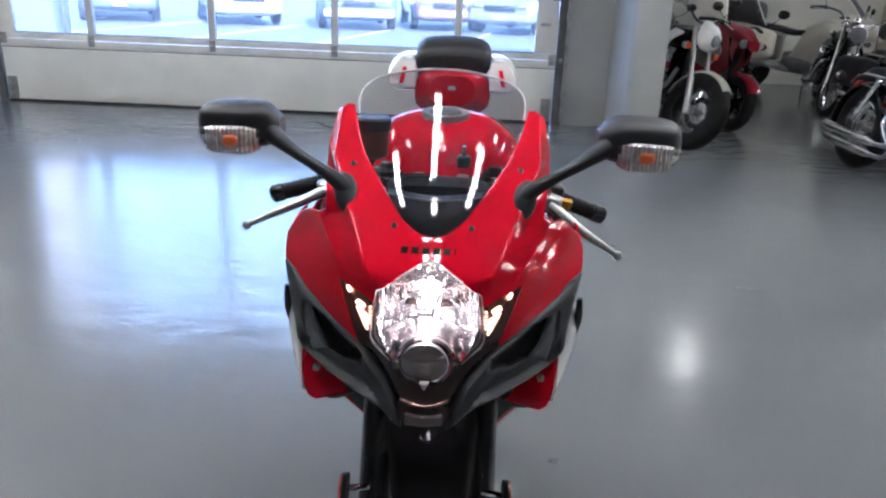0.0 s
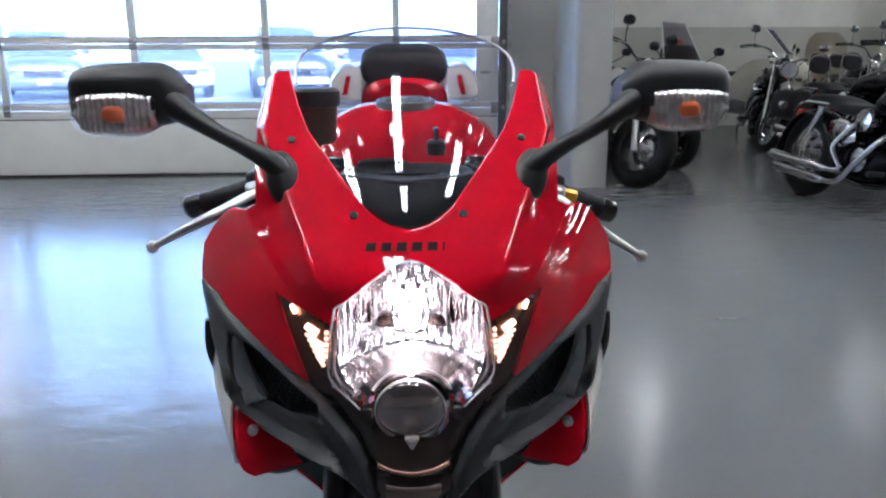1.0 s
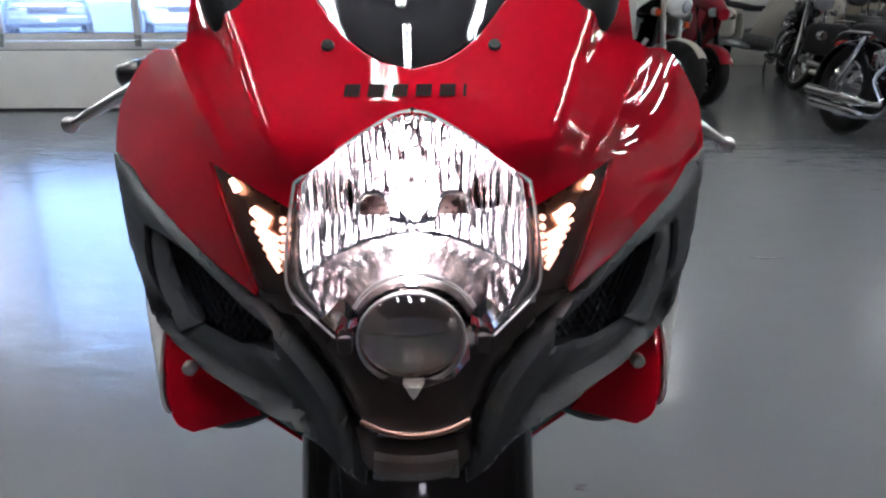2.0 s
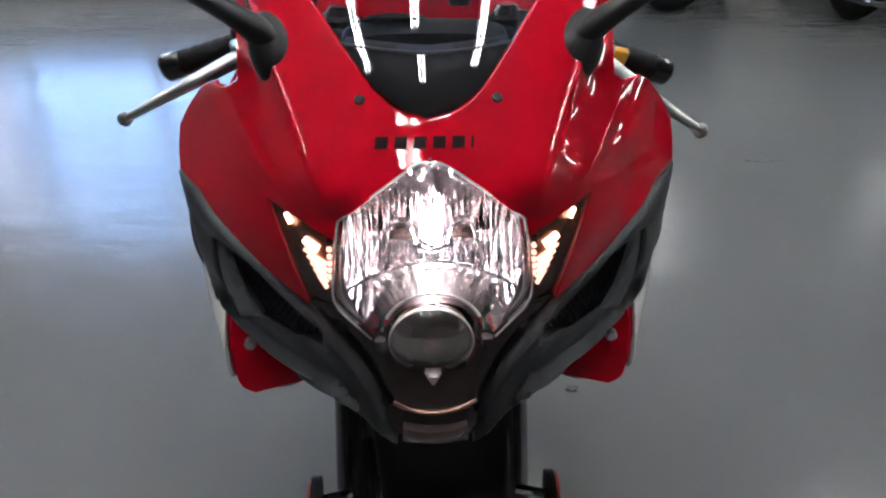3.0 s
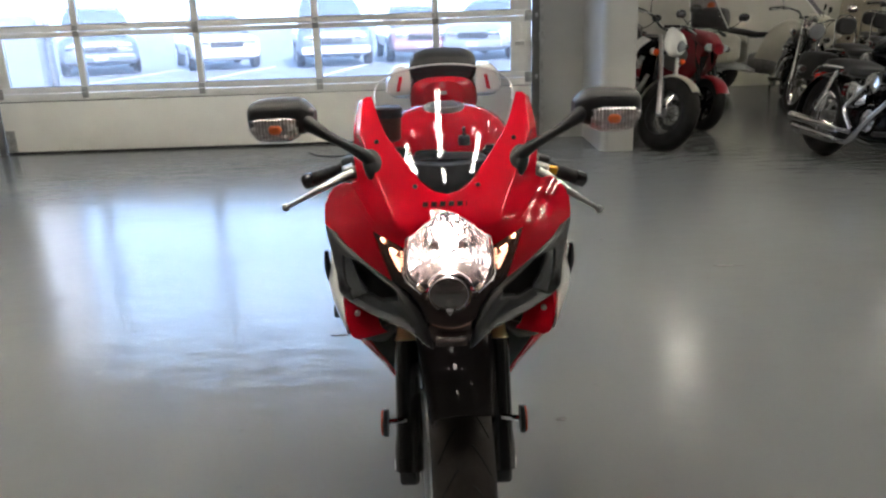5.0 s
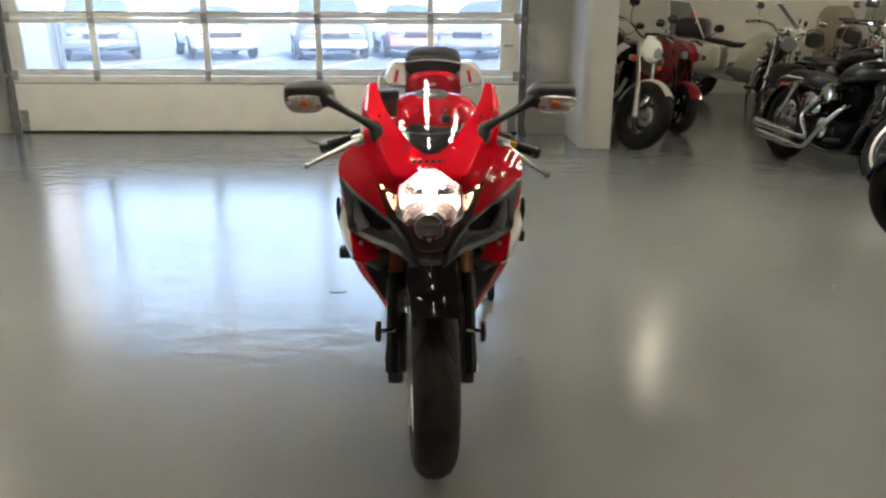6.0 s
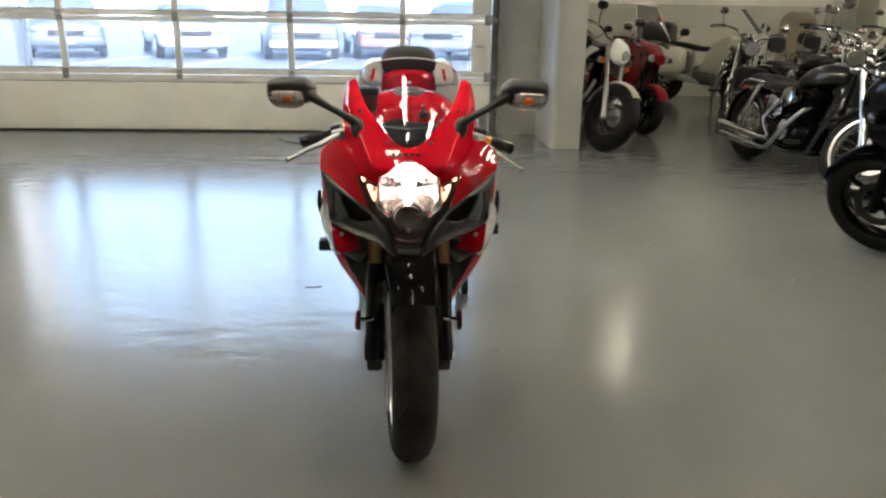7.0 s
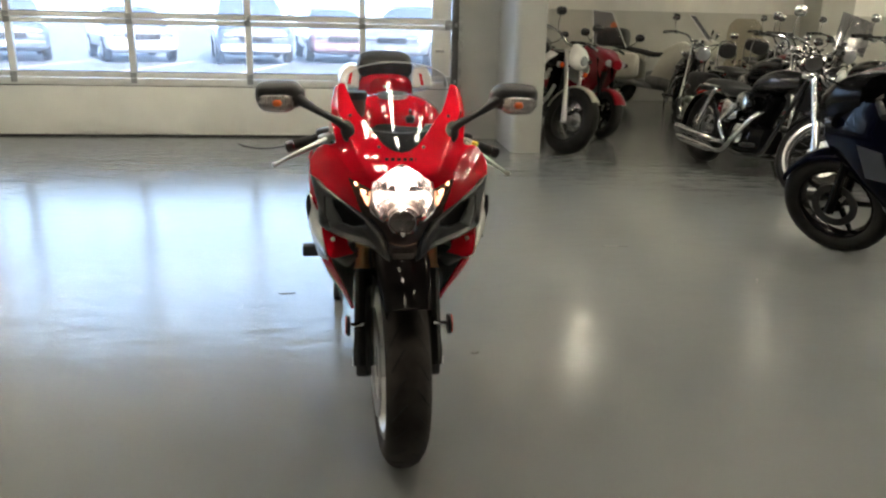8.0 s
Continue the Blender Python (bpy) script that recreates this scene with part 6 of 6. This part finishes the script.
def faired_bike(label, front, turn, paint, steer=0, lean=6, tour=False, cases=None, dark_top=None, name="faired_motorcycle", reach=0.0, slim=1.0, r=.305):
    """Motorcycle with a full fairing; tour adds a tall windshield, cases a top box and side cases."""
    wb = 1.45
    c, s_ = math.cos(math.radians(turn)), math.sin(math.radians(turn))
    b = thing(name, label, "motorcycle", "parked motorcycles", pose(front[0] - s_ * wb / 2, front[1] + c * wb / 2, 0, 0, lean, turn))
    yf, yr = -wb / 2, wb / 2
    pivot = Vector((0, yf + .32, .84))
    st = Matrix.Translation(pivot) @ Matrix.Rotation(math.radians(steer), 4, Vector((0, .42, .9))) @ Matrix.Translation(-pivot)
    spoked_wheel(b, yf, r, .12, st, BLACK_SATIN, 0, "wheel", 5, disc=DARK_DISC)
    spoked_wheel(b, yr, r, .17, None, BLACK_SATIN, 0, "wheel", 5, disc=DARK_DISC)
    around(b, "front_mudguard", yf, r, 30, 150, .072, paint, st, "painted front mudguard")
    top = dark_top or paint
    for s in (-1, 1):
        part("fork_leg", tube([st @ Vector((s * .095, yf - .01, r - .02)), st @ Vector((s * .095, yf + .10, .58)), st @ Vector((s * .095, yf + .24, .90))], [.028, .024, .024], 14), BLACK_SATIN, b)
        part("side_fairing", thick(loft([[(s * .10 * slim, yf + .05 - reach, .88), (s * .18 * slim, yf + .08 - reach, .74), (s * .16 * slim, yf + .12 - reach * .8, .62), (s * .10 * slim, yf + .25 - reach * .4, .52)], [(s * .20 * slim, yf + .30, .92), (s * .26 * slim, yf + .32, .74), (s * .22 * slim, yf + .40, .52), (s * .13, yf + .48, .36)],
                                         [(s * .20, yf + .55, .90), (s * .24, yf + .60, .72), (s * .20, yf + .70, .48), (s * .10, yf + .78, .30)], [(s * .15, yf + .80, .78), (s * .17, yf + .85, .64), (s * .15, yf + .95, .44), (s * .07, yf + 1.05, .30)]], 20, 20), .004), paint if reach else top, b, "side fairing panel")
        part("vent", thick(loft([[(s * .266 * slim, yf + .36, .72), (s * .252 * slim, yf + .42, .56)], [(s * .262 * slim, yf + .52, .70), (s * .246 * slim, yf + .56, .56)]], 6, 6), .006), BLACK_PLASTIC, b)
        part("handlebar", tube([st @ Vector((s * .10, yf + .30, .96)), st @ Vector((s * .22, yf + .33, .98)), st @ Vector((s * .36, yf + .42, .96))], .011, 10, 12), BLACK_GLOSS, b)
        part("grip", tube([st @ Vector((s * .24, yf + .345, .978)), st @ Vector((s * .37, yf + .425, .958))], .017, 12), RUBBER, b)
        mirror_on(b, (s * .16, yf + .12, .98), (s * .33, yf + .10, 1.10), s, False, BLACK_GLOSS)
        blinker(b, (s * .22, yf + .14, .80), s, None, SMOKED, BLACK_GLOSS)
        part("swingarm", tube([(s * .10, yr - .5, .42), (s * .12, yr, r)], .028, 8), ALLOY, b)
    part("nose_fairing", loft([ring(0, yf - .10 - reach, .80, .05, .05, 2.6, 18), ring(0, yf - .03 - reach, .83, .13 * slim, .11 * slim, 2.8, 18), ring(0, yf + .12 - reach * .6, .88, .20 * slim, .15 * slim, 2.8, 18), ring(0, yf + .30, .92, .21 * slim, .13 * slim, 2.8, 18)], 14, 30, True, True), top, b, "nose fairing")
    for s in (-1, 1):
        part("headlamp", loft([ring(s * .07, yf - .060 - reach, .81, .04, .03, 2.4, 14), ring(s * .07, yf - .04 - reach, .81, .05, .04, 2.4, 14)], 4, 18, True, True), mat("twin_lamp_glass", (0.55, 0.57, 0.6), 0.08, var=0.1, coat=1.0, metal=0.5), b)
    h = 1.36 if tour else 1.14
    rows = [[(x * (1 - .4 * q), yf + .10 - reach + .30 * q + 1.6 * x * x, 1.0 + (h - 1.0) * q) for x in (-.20, -.13, -.06, 0, .06, .13, .20)] for q in (0, .4, .75, 1)]
    ws = part("windshield", thick(loft(rows, 14, 16), .004), SCREEN_GLASS, b, "clear windshield")
    if tour:
        part("windshield_edge", tube([row[0] for row in rows] + list(rows[-1][1:-1]) + [row[-1] for row in rows[::-1]], .006, 8, 50), WHITE_PAINT, b, "pale windshield edging")
    ws.visible_shadow = False
    part("fuel_tank", loft([ring(0, yf + .40, .86, .10, .08, 2.5, 18), ring(0, yf + .52, .87, .16, .12, 2.5, 18), ring(0, yf + .68, .84, .14, .09, 2.5, 18), ring(0, yf + .80, .80, .08, .05, 2.5, 18)], 14, 28, True, True), paint, b, "painted fuel tank")
    part("seat", loft([ring(0, yf + .76, .80, .08, .03, 3, 16), ring(0, yf + .92, .79, .14, .04, 3, 16), ring(0, yf + 1.12, .82, .14, .05, 3, 16), ring(0, yf + 1.40, .86, .11, .045, 3, 16), ring(0, yf + 1.55, .87, .08, .03, 3, 16)], 18, 28, True, True), LEATHER, b, "black seat")
    part("tail", loft([ring(0, yf + 1.05, .74, .13, .06, 3, 16), ring(0, yf + 1.35, .80, .12, .06, 3, 16), ring(0, yf + 1.70, .87, .07, .04, 3, 16)], 12, 24, True, True), paint, b)
    part("tail_lamp", box(-.06, .06, yf + 1.69, yf + 1.72, .84, .89, .01), RED_LENS, b, "red tail lamp")
    part("engine", loft([ring(0, yf + .40, .45, .12, .12, 3, 16), ring(0, yf + .70, .43, .19, .17, 3, 16), ring(0, yf + 1.0, .42, .15, .12, 3, 16)], 10, 24, True, True), DULL_ALLOY, b)
    part("silencer", tube([(-.14, yf + .90, .30), (-.20, yf + 1.1, .36), (-.22, yf + 1.55, .46)], [.025, .05, .055], 16, 14), STEEL, b, "steel silencer")
    part("side_stand", tube([(.10, yf + .70, .30), (.30, yf + .76, .02), (.34, yf + .72, .015)], .013, 8), BLACK_GLOSS, b)
    if cases:
        for s in (-1, 1):
            sc = part("side_case", loft([ring(s * .30, yr - .36, .60, .06, .13, 3, 18), ring(s * .31, yr - .26, .60, .11, .19, 3, 18), ring(s * .31, yr + .12, .60, .11, .19, 3, 18), ring(s * .30, yr + .24, .60, .07, .14, 3, 18)], 14, 28, True, True), cases, b, "hard side case")
            part("latch", box(s * .42 - .01, s * .42 + .01, yr - .10, yr - .02, .62, .66, .004), BLACK_PLASTIC, sc)
        tb = part("top_box", loft([ring(0, yr - .10, 1.00, .18, .10, 3.4, 18), ring(0, yr - .04, 1.02, .23, .14, 3.4, 18), ring(0, yr + .28, 1.02, .23, .14, 3.4, 18), ring(0, yr + .34, 1.0, .18, .10, 3.4, 18)], 12, 28, True, True), BLACK_PLASTIC, b, "black top box")
        part("beacon", lathe([(0, .05), (.02, .055), (.06, .045), (.075, .02)], 20, 'z', Matrix.Translation((-.14, yr + .10, 1.16))), AMBER, b, "orange lamp dome")
    return b


dual_sport("white trail motorcycle with a knobbly front tyre beside the pier", (1.88, 5.20), 2, 30, 5)
faired_bike("red and white faired motorcycle with a tall windshield beside the wall", (2.58, 6.22), 8, CRIMSON, 10, 5, True, None, CRIMSON, reach=.02, slim=.50, r=.265)
faired_bike("dark red faired motorcycle half hidden by the pier", (2.10, 7.65), 6, DARK_RED, 10, 5, False, None, BLACK_GLOSS)
faired_bike("cream white touring motorcycle with hard cases and black top box", (5.10, 8.85), 58, CREAM, 10, 4, True, CREAM, CREAM)
cruiser("black cruiser motorcycle with chrome fork and headlamp, facing the door", (3.98, 7.30), -20, BLACK_GLOSS, 18, 7)
cruiser("black cruiser motorcycle with backrest and saddlebags in the second row", (4.28, 5.30), 4, BLACK_GLOSS, 24, 7, False, True, True)
cruiser("dark maroon cruiser motorcycle with a backrest in the second row", (5.0, 6.55), -8, DARK_RED, 22, 7, False, True, True)
cruiser("black cruiser motorcycle with long chrome silencers", (3.22, 3.20), 4, BLACK_GLOSS, 32, 7, white_wall=True)
cruiser("maroon cruiser motorcycle with a tall clear windshield", (4.55, 3.95), 0, DARK_RED, 24, 7, True, True)
cruiser("black cruiser motorcycle with leather saddlebags", (5.25, 5.2), -4, BLACK_GLOSS, 24, 7, False, True)
cruiser("black cruiser motorcycle with a backrest close to the back wall", (5.55, 8.05), -12, BLACK_GLOSS, 24, 7, False, False, True)
cruiser("black cruiser motorcycle near the column", (6.05, 7.5), -20, BLACK_GLOSS, 22, 7, True)
cruiser("black cruiser motorcycle with polished handlebar and mirrors", (4.25, 2.35), 2, BLACK_GLOSS, 26, 7)
faired_bike("dark blue and black sport motorcycle on its side stand", (2.66, 1.95), 189, BLUE_PAINT, 26, 7, False, None, BLACK_SATIN, reach=0.04)


# ---- small things on the floor and at the back wall ----
def scuff(label, x, y, length, width, turn, seed):
    """A thin irregular rubbed patch of dark rubber on the floor."""
    rnd = random.Random(seed)
    n = 22
    bm = bmesh.new()
    low, high = [], []
    for k in range(n):
        a = 2 * math.pi * k / n
        r = 1 + rnd.uniform(-.35, .35)
        low.append(bm.verts.new((length / 2 * r * math.cos(a), width / 2 * r * math.sin(a), 0.0005)))
        high.append(bm.verts.new((length / 2 * r * .9 * math.cos(a), width / 2 * r * .9 * math.sin(a), 0.0025)))
    for k in range(n):
        bm.faces.new((low[k], low[(k + 1) % n], high[(k + 1) % n], high[k]))
    bm.faces.new(high)
    ob = finish("floor_scuff", bm, SCUFF)
    ob.matrix_basis = pose(x, y, 0.0, 0, 0, turn)
    return tagged(ob, label, "mark", "scuff marks on the floor")


SCUFF = mat("rubbed_dark_scuff", (0.115, 0.113, 0.11), 0.5, spec=0.2, var=0.3, scale=60)
scuff("dark rubber scuff mark on the grey floor", 0.335, 0.68, .030, .022, 20, 1)
scuff("long faint dark scuff mark on the grey floor", 1.355, 2.08, .13, .018, -4, 2)
scuff("dark scuff mark on the floor near the garage door", -0.441, 1.387, .07, .015, 8, 3)
scuff("small dark speck on the grey floor", 0.85, 2.6, .022, .016, 30, 4)
scuff("thin grey scuff line on the floor", 1.9, 1.45, .09, .010, 60, 5)

# thin black cable lying on the floor near the door
cable = finish("floor_cable", tube([(-1.30, 5.72, .004), (-1.20, 5.55, .004), (-1.08, 5.46, .004), (-.95, 5.47, .004), (-.83, 5.62, .004), (-.74, 5.90, .004), (-.72, 6.08, .004)], .004, 6, 40), RUBBER)
tagged(cable, "thin black cable curled on the floor by the garage door", "cable")
# smoked windshield standing on the floor against the back wall, taken off a motorcycle
rows = [[(5.88 + .62 * q, 10.28 - .10 * math.sin(math.pi * q), z) for q in (0, .2, .4, .6, .8, 1)] for z in (0.02, .5, 1.1)]
rows.append([(5.94 + .50 * q, 10.30 - .08 * math.sin(math.pi * q), 1.26) for q in (0, .2, .4, .6, .8, 1)])
rows.append([(6.04 + .30 * q, 10.31 - .06 * math.sin(math.pi * q), 1.34) for q in (0, .2, .4, .6, .8, 1)])
shield = finish("loose_windshield", thick(loft(rows, 18, 16), .005), glass_mat("smoked_acrylic", (0.86, 0.83, 0.78), 0.6))
tagged(shield, "smoked brown acrylic sheet with a rounded top leaning on the wall", "windshield")
cord = finish("wall_cable", tube([(7.72, 10.385, 3.6), (7.71, 10.385, 2.4), (7.73, 10.385, 1.4), (7.72, 10.385, .3)], .008, 6, 30), GREY_PLASTIC)
tagged(cord, "thin grey cable running down the back wall", "cable")
